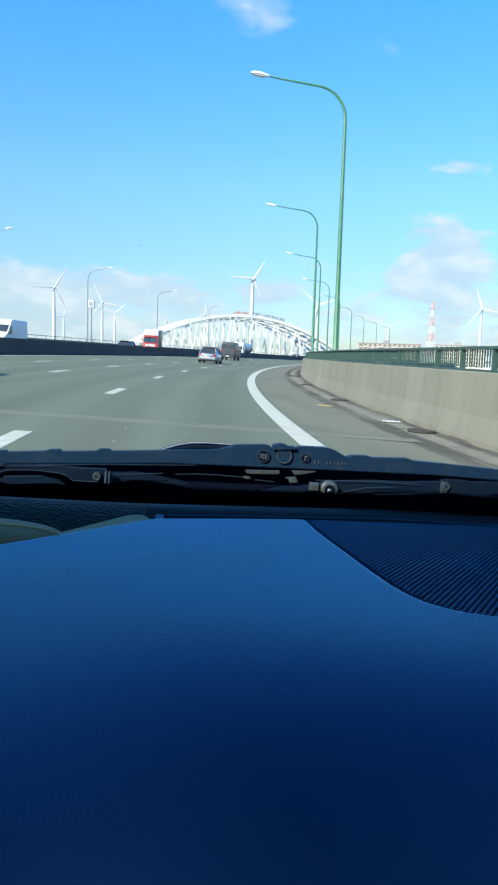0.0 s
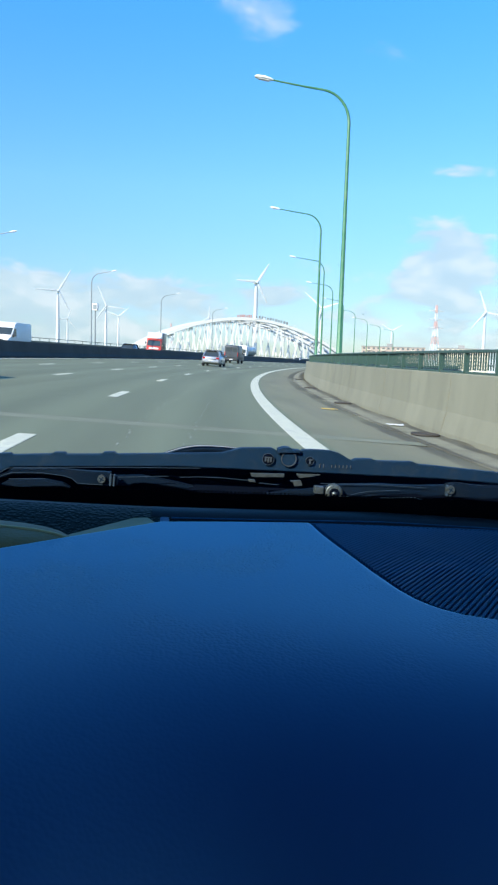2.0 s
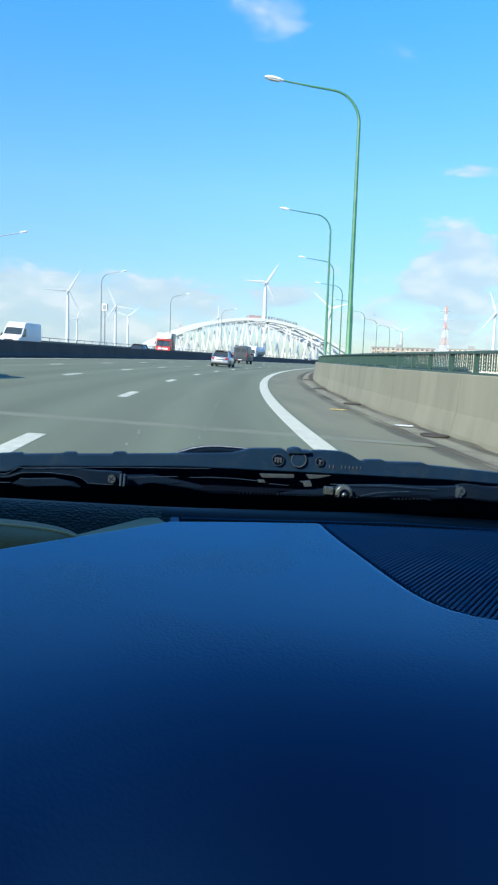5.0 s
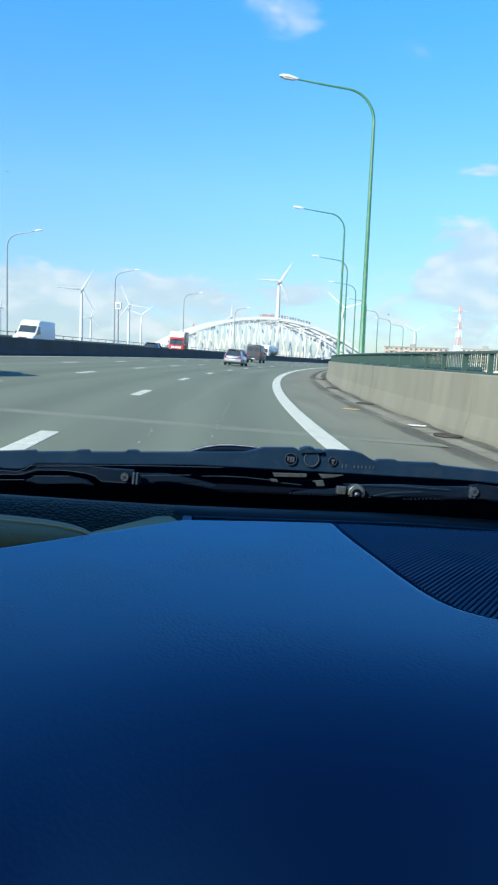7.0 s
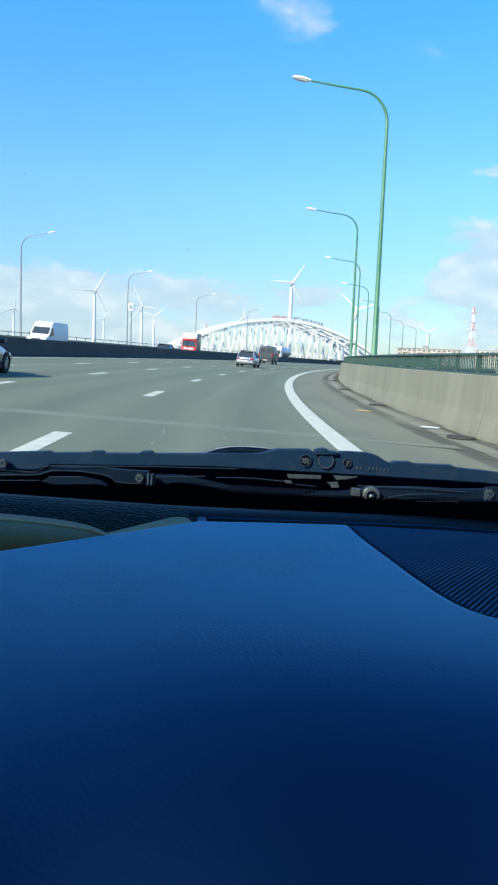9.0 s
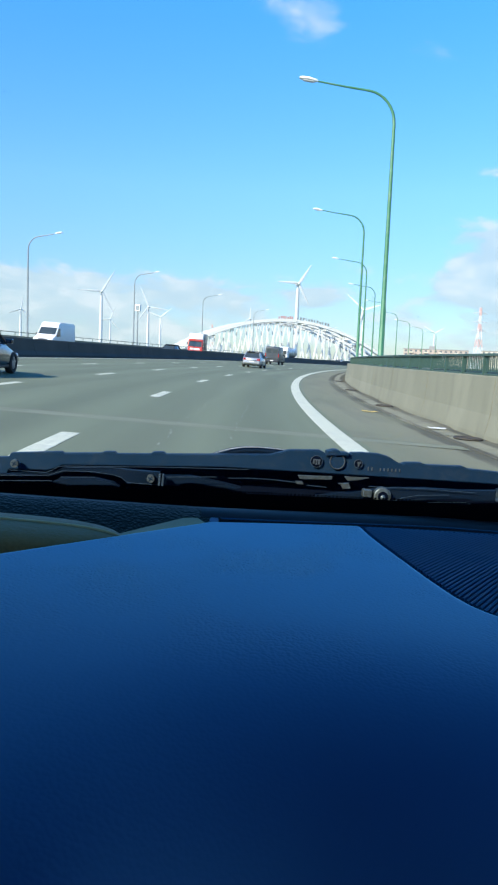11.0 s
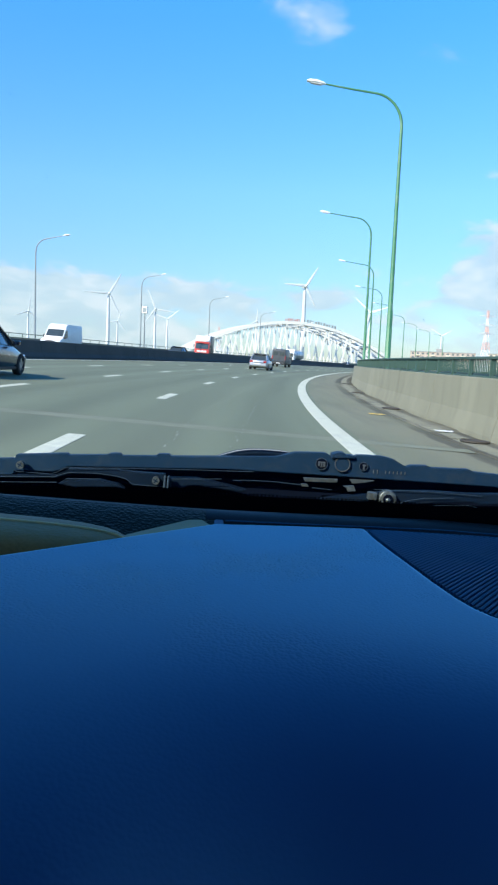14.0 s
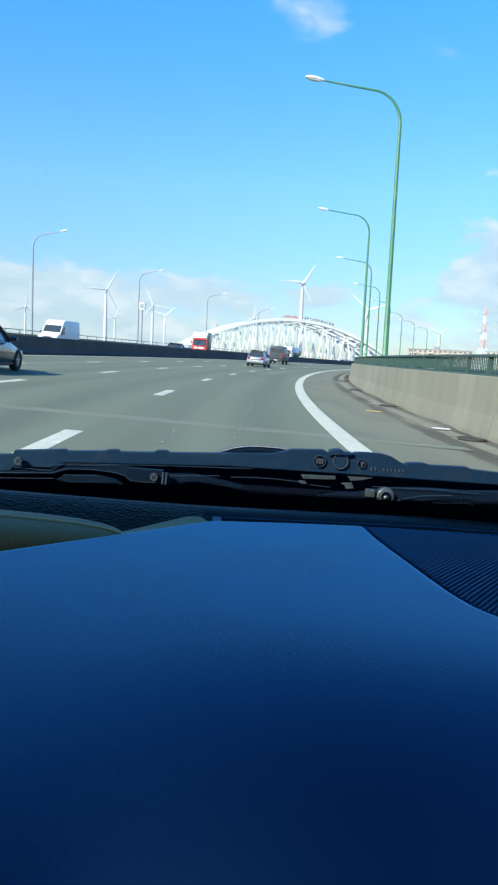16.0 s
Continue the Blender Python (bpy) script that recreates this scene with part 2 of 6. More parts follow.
SIGNRED = surface("sign_red", (0.44, 0.23, 0.21), (0.50, 0.27, 0.25), 0.4, 0.6, grain=0.05)
LETTER = surface("sign_grey", (0.17, 0.185, 0.195), (0.22, 0.235, 0.245), 0.4, 0.7, grain=0.05)
GRASS = surface("distant_ground", (0.12, 0.17, 0.09), (0.2, 0.22, 0.15), 0.008, 0.95, grain=0.2, grain_scale=0.4, stain=(0.3, 0.3, 0.27), stain_scale=0.004, stain_amount=0.6)
PLASTER = surface("cream_plaster", (0.55, 0.5, 0.4), (0.62, 0.57, 0.47), 0.1, 0.9, grain=0.06, grain_scale=1.0)
# Brick colour washed out to carry the haze of its distance.
BRICK_HAZED = surface("hazed_brick", (0.42, 0.34, 0.29), (0.48, 0.40, 0.34), 0.1, 0.9, grain=0.1, grain_scale=1.0)
ROOFGREY = surface("roof_grey", (0.25, 0.25, 0.25), (0.34, 0.34, 0.33), 0.2, 0.9, grain=0.08, grain_scale=1.0)
WINDOW = surface("window_dark", (0.12, 0.14, 0.15), (0.16, 0.18, 0.19), 0.5, 0.15, grain=0.05)
HALLGREEN = surface("green_sheet", (0.28, 0.36, 0.29), (0.34, 0.42, 0.34), 0.1, 0.7, grain=0.05, grain_scale=1.0)
WHITE = surface("white_paint", (0.72, 0.73, 0.73), (0.8, 0.8, 0.8), 1.0, 0.4, grain=0.03, stain=(0.55, 0.55, 0.53), stain_scale=0.8, stain_amount=0.35)
SILVER = surface("silver_paint", (0.36, 0.38, 0.41), (0.44, 0.46, 0.49), 2.0, 0.3, metal=0.55, grain=0.05, coat=0.5)
NAVY = surface("dark_blue_paint", (0.008, 0.014, 0.030), (0.012, 0.019, 0.038), 2.0, 0.22, grain=0.05, coat=0.6)
GREYVAN = surface("dark_grey_paint", (0.040, 0.048, 0.056), (0.058, 0.068, 0.078), 1.5, 0.4, grain=0.08, coat=0.2)
CARGLASS = surface("vehicle_glass", (0.03, 0.042, 0.048), (0.05, 0.064, 0.07), 1.0, 0.08, grain=0.03, specular=0.6)
RUBBER = surface("tyre_rubber", (0.018, 0.018, 0.018), (0.03, 0.03, 0.03), 8.0, 0.9, bump=0.3, bump_scale=60, grain=0.1)
RIM = surface("wheel_alloy", (0.36, 0.37, 0.38), (0.46, 0.47, 0.48), 8.0, 0.35, metal=0.8, grain=0.05)
REDLIGHT = surface("tail_lens", (0.35, 0.012, 0.012), (0.45, 0.02, 0.02), 10.0, 0.2, grain=0.03)
CLEARLIGHT = surface("head_lens", (0.6, 0.62, 0.65), (0.7, 0.72, 0.75), 10.0, 0.15, grain=0.03)
BLACKPLASTIC = surface("black_plastic", (0.018, 0.02, 0.022), (0.03, 0.032, 0.035), 12.0, 0.55, grain=0.1, bump=0.2, bump_scale=300)
PLATE = surface("plate_white", (0.6, 0.6, 0.58), (0.66, 0.66, 0.64), 10.0, 0.5, grain=0.03)
TANK = surface("tank_steel", (0.5, 0.52, 0.53), (0.6, 0.61, 0.62), 0.8, 0.3, metal=0.7, grain=0.05)



def soft_plastic(name, base, sheen, rough, gloss, ior, grain, relief):
    """Grained moulded plastic: a dark body under a broad sheen that grows towards grazing views."""
    mat = bpy.data.materials.new(name)
    mat.use_nodes = True
    n = Nodes(mat.node_tree)
    vec = n.add("ShaderNodeTexCoord").outputs["Object"]
    broad = n.noise(vec, 5.0, 4.0, 0.55)
    fine = n.noise(vec, 420.0, 3.0, 0.7)
    tone = n.math("MULTIPLY", n.math("ADD", 0.82, n.math("MULTIPLY", broad, 0.36)), n.math("ADD", 1.0 - grain / 2, n.math("MULTIPLY", fine, grain)))
    body = n.add("ShaderNodeMix", data_type="RGBA", blend_type="MULTIPLY")
    body.inputs[0].default_value = 1.0
    body.inputs[6].default_value = (*base, 1)
    n.link(tone, body.inputs[7])
    cells = n.add("ShaderNodeTexVoronoi", feature="SMOOTH_F1")
    n.link(vec, cells.inputs["Vector"])
    cells.inputs["Scale"].default_value = 380.0
    cells.inputs["Smoothness"].default_value = 0.45
    # the grain is crisp towards the glass and polished smooth towards the cabin
    sep = n.add("ShaderNodeSeparateXYZ")
    n.link(vec, sep.inputs[0])
    fresh = n.math("MULTIPLY", n.math("SUBTRACT", sep.outputs[1], 0.40), 5.0, clamp=True)
    patchy = n.ramp(n.noise(vec, 9.0, 3.0, 0.5), [(0.44, (0.22,) * 3), (0.58, (1, 1, 1))])
    worn = n.math("MULTIPLY", n.math("ADD", 0.06, n.math("MULTIPLY", fresh, 0.94)), patchy)
    bump = n.add("ShaderNodeBump")
    bump.inputs["Distance"].default_value = 0.0050
    n.link(n.math("MULTIPLY", worn, relief), bump.inputs["Strength"])
    n.link(n.math("SUBTRACT", n.math("MULTIPLY", fine, 0.3), cells.outputs["Distance"]), bump.inputs["Height"])
    diffuse = n.add("ShaderNodeBsdfDiffuse")
    n.link(body.outputs[2], diffuse.inputs["Color"])
    n.link(bump.outputs[0], diffuse.inputs["Normal"])
    glossy = n.add("ShaderNodeBsdfGlossy")
    glossy.inputs["Color"].default_value = (*sheen, 1)
    glossy.inputs["Roughness"].default_value = rough
    n.link(bump.outputs[0], glossy.inputs["Normal"])
    fresnel = n.add("ShaderNodeFresnel")
    fresnel.inputs["IOR"].default_value = ior
    mix = n.add("ShaderNodeMixShader")
    n.link(n.math("MULTIPLY", fresnel.outputs[0], gloss, clamp=True), mix.inputs[0])
    n.link(diffuse.outputs[0], mix.inputs[1])
    n.link(glossy.outputs[0], mix.inputs[2])
    out = n.add("ShaderNodeOutputMaterial")
    n.link(mix.outputs[0], out.inputs[0])
    return mat


# Dark plastic; the blue cast of the skylight is put into its base colour.
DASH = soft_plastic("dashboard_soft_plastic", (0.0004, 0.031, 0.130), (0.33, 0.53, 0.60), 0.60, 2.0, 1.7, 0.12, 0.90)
DASHTRIM = surface("dashboard_hard_trim", (0.017, 0.016, 0.016), (0.023, 0.021, 0.020), 8.0, 0.38, grain=0.1, grain_scale=500, bump=0.25, bump_scale=500, specular=0.12, sheen=(0.5, 0.75, 1.0))
HOODTRIM = surface("hood_leatherette", (0.004, 0.003, 0.0012), (0.010, 0.007, 0.003), 8.0, 0.38, grain=0.15, grain_scale=400, bump=1.0, bump_scale=280, cells=True, specular=0.11, sheen=(1.0, 0.72, 0.42))
# Rim highlight and warm sunlight on the hood are put into these colours.
HOODRIM = surface("hood_rim_highlight", (0.42, 0.31, 0.15), (0.48, 0.36, 0.18), 8.0, 0.45, grain=0.06, grain_scale=300, specular=0.3, sheen=(1.0, 0.8, 0.5))
HOOD_SUNWARM = surface("hood_sunwarm_plastic", (0.190, 0.113, 0.044), (0.220, 0.133, 0.053), 8.0, 0.5, grain=0.10, grain_scale=300, bump=0.3, bump_scale=300, cells=True, specular=0.2, sheen=(1.0, 0.75, 0.45))
# Pale blue that paints the clip's lit face and the slot's edge highlights.
EDGE_LIT_BLUE = surface("lit_edge_blue", (0.010, 0.060, 0.115), (0.016, 0.075, 0.135), 10.0, 0.45, grain=0.1, specular=0.3, sheen=(0.3, 0.6, 1.0))
GRILLE = surface("grille_plastic", (0.010, 0.082, 0.148), (0.014, 0.096, 0.170), 10.0, 0.6, grain=0.1, grain_scale=600, specular=0.14, sheen=(0.12, 0.5, 1.0))
# Sunlight on the wedge is put into its warm base colour.
WEDGE = surface("wedge_sunwarm_plastic", (0.27, 0.17, 0.07), (0.31, 0.195, 0.085), 8.0, 0.5, grain=0.10, grain_scale=300, bump=0.3, bump_scale=300, cells=True, specular=0.2, sheen=(1.0, 0.75, 0.45))
# Solid floors below ribs and lip; the shade in there is painted on.
GRILLE_GAP_SHADE = surface("grille_gap_shade", (0.005, 0.058, 0.118), (0.007, 0.067, 0.135), 10.0, 0.8, grain=0.1, specular=0.1)
SLOT_SHADE = surface("defroster_slot_shade", (0.003, 0.014, 0.032), (0.004, 0.018, 0.040), 10.0, 0.8, grain=0.1, specular=0.1)
FRIT = surface("windscreen_frit", (0.0022, 0.0040, 0.0105), (0.0030, 0.0052, 0.0130), 5.0, 0.6, grain=0.05, specular=0.06, sheen=(0.3, 0.6, 1.0))
WIPER = surface("wiper_rubber_plastic", (0.0055, 0.019, 0.042), (0.0105, 0.027, 0.054), 14.0, 0.6, grain=0.12, grain_scale=500, bump=0.2, bump_scale=400,
                stain=(0.028, 0.040, 0.052), stain_scale=55.0, stain_amount=0.45, specular=0.3, sheen=(0.2, 0.55, 1.0))
WIPERARM = surface("wiper_arm_black", (0.003, 0.008, 0.018), (0.006, 0.013, 0.026), 14.0, 0.45, grain=0.1, grain_scale=500, stain=(0.012, 0.017, 0.024), stain_scale=30.0, stain_amount=0.4, specular=0.28, sheen=(0.3, 0.6, 1.0))
BOLT = surface("zinc_bolt", (0.085, 0.110, 0.115), (0.15, 0.18, 0.185), 200.0, 0.42, metal=0.7, grain=0.2, grain_scale=900)
MARK = surface("moulded_mark_grey", (0.03, 0.042, 0.055), (0.05, 0.066, 0.08), 200.0, 0.6, grain=0.2, grain_scale=900)
# Pale colour that paints the sky's glint along the second arm.
ARM_HIGHLIGHT = surface("arm_highlight", (0.36, 0.39, 0.41), (0.52, 0.54, 0.56), 40.0, 0.35, metal=0.3, grain=0.2, grain_scale=300)
BEAD = surface("wiper_edge", (0.014, 0.030, 0.050), (0.034, 0.062, 0.09), 200.0, 0.5, grain=0.2, grain_scale=900)
CARBODY = surface("own_car_paint", (0.03, 0.035, 0.045), (0.04, 0.045, 0.055), 1.0, 0.3, grain=0.05, coat=0.6)
HEADLINER = surface("headliner_fabric", (0.045, 0.045, 0.045), (0.06, 0.06, 0.06), 30.0, 0.95, grain=0.15, grain_scale=300)
GLASS = glass("windscreen_glass", (0.97, 0.985, 0.98), 0.03)


# ---------------------------------------------------------------- mesh helpers
def empty(name, m=None, **tags):
    ob = new(name)
    ob.empty_display_size = 0.2
    if m is not None:
        ob.matrix_world = m
    return tagged(ob, **tags)


def part(name, bm, material, parent=None, label="", smooth=None):
    me = bpy.data.meshes.new(name)
    bm.normal_update()
    bm.to_mesh(me)
    bm.free()
    me.materials.append(material)
    if smooth is not None:
        me.polygons.foreach_set("use_smooth", [True] * len(me.polygons))
        me.set_sharp_from_angle(angle=radians(smooth))
    ob = new(name, me)
    if parent is not None:
        ob.parent = parent
    return tagged(ob, label)


def shared(name, mesh, parent, m):
    ob = new(name, mesh)
    ob.parent = parent
    ob.matrix_basis = m
    return ob


def box(bm, x0, x1, y0, y1, z0, z1, m=None):
    vs = [bm.verts.new(Vector(c) if m is None else m @ Vector(c)) for c in
          ((x0, y0, z0), (x1, y0, z0), (x1, y1, z0), (x0, y1, z0), (x0, y0, z1), (x1, y0, z1), (x1, y1, z1), (x0, y1, z1))]
    for f in ((3, 2, 1, 0), (4, 5, 6, 7), (0, 1, 5, 4), (1, 2, 6, 5), (2, 3, 7, 6), (3, 0, 4, 7)):
        bm.faces.new([vs[i] for i in f])
    return vs


def bevelled(bm, width, segments=2):
    bmesh.ops.bevel(bm, geom=list(bm.edges), offset=width, segments=segments, affect="EDGES", profile=0.5, clamp_overlap=True)
    return bm


def cbox(size, centre=(0, 0, 0), bevel=0.0, segments=2):
    bm = bmesh.new()
    sx, sy, sz = (a / 2 for a in size)
    cx, cy, cz = centre
    box(bm, cx - sx, cx + sx, cy - sy, cy + sy, cz - sz, cz + sz)
    return bevelled(bm, bevel, segments) if bevel else bm


def tube(bm, points, radii, sides=10, caps=True, flat=1.0):
    """A tube through the points, with a radius for each."""
    points = [Vector(p) for p in points]
    rings = []
    side = None
    for i, p in enumerate(points):
        a = points[max(0, i - 1)]
        b = points[min(len(points) - 1, i + 1)]
        d = (b - a).normalized()
        if side is None:
            side = d.cross(Vector((0, 1, 0.01)) if abs(d.y) < 0.9 else Vector((1, 0, 0))).normalized()
        side = (side - d * side.dot(d)).normalized()
        other = d.cross(side)
        r = radii[i] if hasattr(radii, "__len__") else radii
        rings.append([bm.verts.new(p + side * r * math.cos(2 * math.pi * k / sides) + other * r * flat * math.sin(2 * math.pi * k / sides)) for k in range(sides)])
    for ra, rb in zip(rings, rings[1:]):
        for k in range(sides):
            bm.faces.new((ra[k], ra[(k + 1) % sides], rb[(k + 1) % sides], rb[k]))
    if caps:
        bm.faces.new(rings[0][::-1])
        bm.faces.new(rings[-1])
    return bm


def disc(bm, centre, radius, depth, axis="y", sides=20):
    """A short cylinder along an axis."""
    c = Vector(centre)
    d = {"x": Vector((1, 0, 0)), "y": Vector((0, 1, 0)), "z": Vector((0, 0, 1))}[axis]
    return tube(bm, [c - d * depth / 2, c + d * depth / 2], radius, sides)


def plate(outline, y, depth, bevel=0.0012):
    """An upright plate in x and z at y, extruded away along y."""
    bm = bmesh.new()
    front = [bm.verts.new((a, y, b)) for a, b in outline]
    back = [bm.verts.new((a, y + depth, b)) for a, b in outline]
    f = bm.faces.new(front)
    bm.faces.new(back[::-1])
    n = len(front)
    for i in range(n):
        bm.faces.new((front[i], back[i], back[(i + 1) % n], front[(i + 1) % n]))
    bmesh.ops.recalc_face_normals(bm, faces=bm.faces)
    if bevel:
        bmesh.ops.bevel(bm, geom=[e for e in f.edges], offset=bevel, segments=2, affect="EDGES", clamp_overlap=True)
    bmesh.ops.triangulate(bm, faces=[g for g in bm.faces if len(g.verts) > 4])
    return bm


# ---------------------------------------------------------------- the line of the road
# s runs along the road from the eye, o to the right of it.
HEADING0, CURVE0, CURVE1, BANK, GRADE, CREST = -0.0521, 0.003883, -3.057e-5, 0.0456, 0.0038, -4.54e-5
STEP = 0.5
S_ALL = np.arange(-60.0, 720.0, STEP)
bend = np.where(S_ALL < 0, CURVE0 * 0.9, np.maximum(CURVE0 + CURVE1 * S_ALL, 0.0012))
ZERO = int(round(60.0 / STEP))
turned = np.concatenate([[0], np.cumsum((bend[1:] + bend[:-1]) / 2 * STEP)])
turned = turned - turned[ZERO] + HEADING0
mid = (turned[1:] + turned[:-1]) / 2
PX = np.concatenate([[0], np.cumsum(np.sin(mid) * STEP)])
PY = np.concatenate([[0], np.cumsum(np.cos(mid) * STEP)])
PX, PY = PX - PX[ZERO], PY - PY[ZERO]
PZ = np.where(S_ALL > 0, GRADE * S_ALL + CREST * np.minimum(S_ALL, 260.0) ** 2 / 2, GRADE * S_ALL)


def head(s):
    return float(np.interp(s, S_ALL, turned))


def at(s, o, up=0.0):
    a = head(s)
    return Vector((float(np.interp(s, S_ALL, PX)) + o * math.cos(a), float(np.interp(s, S_ALL, PY)) - o * math.sin(a),
                   float(np.interp(s, S_ALL, PZ)) - o * BANK + up))


def road_pose(s, o, up=0.0, banked=True, turn=0.0):
    """A pose on the road: y along it, x to the right."""
    m = Matrix.Translation(at(s, o, up)) @ Matrix.Rotation(-head(s) + turn, 4, "Z")
    return m @ Matrix.Rotation(math.atan(BANK), 4, "Y") if banked else m


def stations(s0, s1):
    """Sections close together near the eye and wider far off."""
    out, s = [s0], s0
    while s < s1 - 0.01:
        s = min(s1, s + (1.0 if abs(s) < 60 else 2.0 if s < 200 else 5.0))
        out.append(s)
    return out


def sweep(name, section, s0, s1, material, closed=False, parent=None, rows_at=None):
    """Carries a section of (o, up) along the road. Its UV is (s, o)."""
    ss = rows_at or stations(s0, s1)
    k = len(section)
    verts = [tuple(at(s, o, u)) for s in ss for o, u in section]
    faces, uvs = [], []
    for i in range(len(ss) - 1):
        for j in range(k if closed else k - 1):
            a, b = j, (j + 1) % k
            faces.append((i * k + a, i * k + b, (i + 1) * k + b, (i + 1) * k + a))
            uvs += [(ss[i], section[a][0]), (ss[i], section[b][0]), (ss[i + 1], section[b][0]), (ss[i + 1], section[a][0])]
    if closed:
        faces += [tuple(range(k))[::-1], tuple((len(ss) - 1) * k + j for j in range(k))]
        uvs += [(ss[0], section[j][0]) for j in reversed(range(k))] + [(ss[-1], section[j][0]) for j in range(k)]
    me = bpy.data.meshes.new(name)
    me.from_pydata(verts, [], faces)
    layer = me.uv_layers.new(name="UVMap")
    layer.data.foreach_set("uv", [c for p in uvs for c in p])
    me.materials.append(material)
    me.update()
    ob = new(name, me)
    if parent is not None:
        ob.parent = parent
    return ob


# ---------------------------------------------------------------- ground, carriageways
def build_ground():
    bm = bmesh.new()
    rings = [40, 120, 300, 700, 1500, 3000, 4700]
    loops = []
    for r in rings:
        loops.append([bm.verts.new((r * math.cos(2 * math.pi * i / 48), r * math.sin(2 * math.pi * i / 48), -9.0 + noise.noise(Vector((r * 0.01, i * 0.7, 0))) * 0.6)) for i in range(48)])
    c = bm.verts.new((0, 0, -9.0))
    for i in range(48):
        bm.faces.new((c, loops[0][i], loops[0][(i + 1) % 48]))
        for a, b in zip(loops, loops[1:]):
            bm.faces.new((a[i], b[i], b[(i + 1) % 48], a[(i + 1) % 48]))
    tagged(part("ground", bm, GRASS), "flat pale green and grey land below the viaduct", "ground", kind="structure")


LANE1, LANE2, LANE3, EDGE_LEFT, EDGE_RIGHT = -1.85, -5.38, -8.92, -12.56, 1.82
KERB_IN, KERB_OUT = 3.87, 4.72
ROAD_END = 420.0


def build_road():
    road = sweep("road", [(-13.3, 0.0), (-12.0, 0.0), (-9.2, 0.0), (-5.7, 0.0), (-2.2, 0.0), (2.1, 0.0), (2.15, -0.9), (-13.3, -0.9)], -55, ROAD_END, ASPHALT, closed=True)
    tagged(road, "worn grey asphalt motorway carriageway with four lanes", "road", kind="structure")
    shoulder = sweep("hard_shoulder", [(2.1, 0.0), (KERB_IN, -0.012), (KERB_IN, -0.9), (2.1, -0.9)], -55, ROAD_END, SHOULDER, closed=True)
    tagged(shoulder, "dusty lighter asphalt strip beside the parapet", "road shoulder", kind="structure")
    deck = sweep("viaduct_deck", [(-31.0, -0.95), (6.0, -0.95), (6.0, -1.9), (2.0, -2.4), (-27.0, -2.4), (-31.0, -1.9)], -55, ROAD_END, CONCRETE, closed=True)
    tagged(deck, "concrete viaduct deck under both carriageways", "bridge deck", kind="structure")
    far = sweep("opposite_road", [(-29.5, 0.0), (-14.6, 0.0), (-14.6, -0.9), (-29.5, -0.9)], -55, ROAD_END, ASPHALT, closed=True)
    tagged(far, "grey asphalt carriageway for the oncoming traffic", "road", kind="structure")
    # painted lines, each one a thin slab on the asphalt
    for name, o, w in (("edge_line_right", EDGE_RIGHT, 0.34), ("edge_line_left", EDGE_LEFT, 0.22)):
        line = sweep(name, [(o - w / 2, 0.004), (o - w / 2 + 0.02, 0.008), (o + w / 2 - 0.02, 0.008), (o + w / 2, 0.004)], -50, ROAD_END - 2, PAINT)
        tagged(line, "solid white painted edge line on the asphalt", "road marking", kind="structure")
    for o, phase in ((LANE1, 6.9), (LANE2, 5.5), (LANE3, 5.0)):
        s = phase - 55.0
        while s < 300:
            dash = sweep("lane_dash", [(o - 0.115, 0.004), (o - 0.10, 0.008), (o + 0.10, 0.008), (o + 0.115, 0.004)], s, s + 2.6, PAINT, parent=road,
                         rows_at=[s, s + 0.9, s + 1.8, s + 2.6])
            s += 11.0
    # expansion joints across the deck and sealed cracks
    rng = random.Random(5)
    for s in (-28.0, 11.6, 54.0, 96.0):
        sweep("joint_band", [(-12.9, 0.002), (-8, 0.002), (-4, 0.002), (0, 0.002), (3.8, 0.0)], s, s + 0.58, JOINT, parent=road, rows_at=[s, s + 0.58])
        sweep("joint_gap", [(-12.9, 0.004), (-8, 0.004), (-4, 0.004), (0, 0.004), (3.8, 0.002)], s + 0.52, s + 0.545, TAR_DARK, parent=road, rows_at=[s + 0.52, s + 0.545])
    for base, s0, s1, m in ((-0.75, 9.0, 26.0, TAR), (0.1, 9.5, 20.0, TAR), (-4.4, 16, 30, TAR)):
        s = s0
        while s < s1:
            l = rng.uniform(0.08, 0.3)
            o = base + rng.uniform(-0.06, 0.06) + 0.03 * (s - s0)
            w = rng.uniform(0.006, 0.016)
            sweep("crack_seal", [(o - w, 0.003), (o, 0.006), (o + w, 0.003)], s, s + l, m, parent=road, rows_at=[s, s + l / 2, s + l])
            s += l + rng.uniform(0.05, 0.6)
    # gutter slabs against the parapet
    gutter = sweep("gutter", [(KERB_IN, -0.03), (KERB_OUT + 0.1, -0.02), (KERB_OUT + 0.1, -0.9), (KERB_IN, -0.9)], -50, ROAD_END - 4, DIRT, closed=True)
    tagged(gutter, "dirty concrete gutter slabs along the foot of the parapet", "gutter", kind="structure")
    s = -12.0
    while s < 150:
        l = 1.975
        lift, tilt = rng.uniform(0.0, 0.005), rng.uniform(-0.003, 0.003)
        a, b = KERB_IN + 0.03 + rng.uniform(0.0, 0.006), KERB_OUT - 0.16 + rng.uniform(-0.01, 0.01)
        if rng.random() < 0.98:
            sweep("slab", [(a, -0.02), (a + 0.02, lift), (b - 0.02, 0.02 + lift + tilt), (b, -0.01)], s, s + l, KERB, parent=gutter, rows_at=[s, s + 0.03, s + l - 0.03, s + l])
        s += 2.0
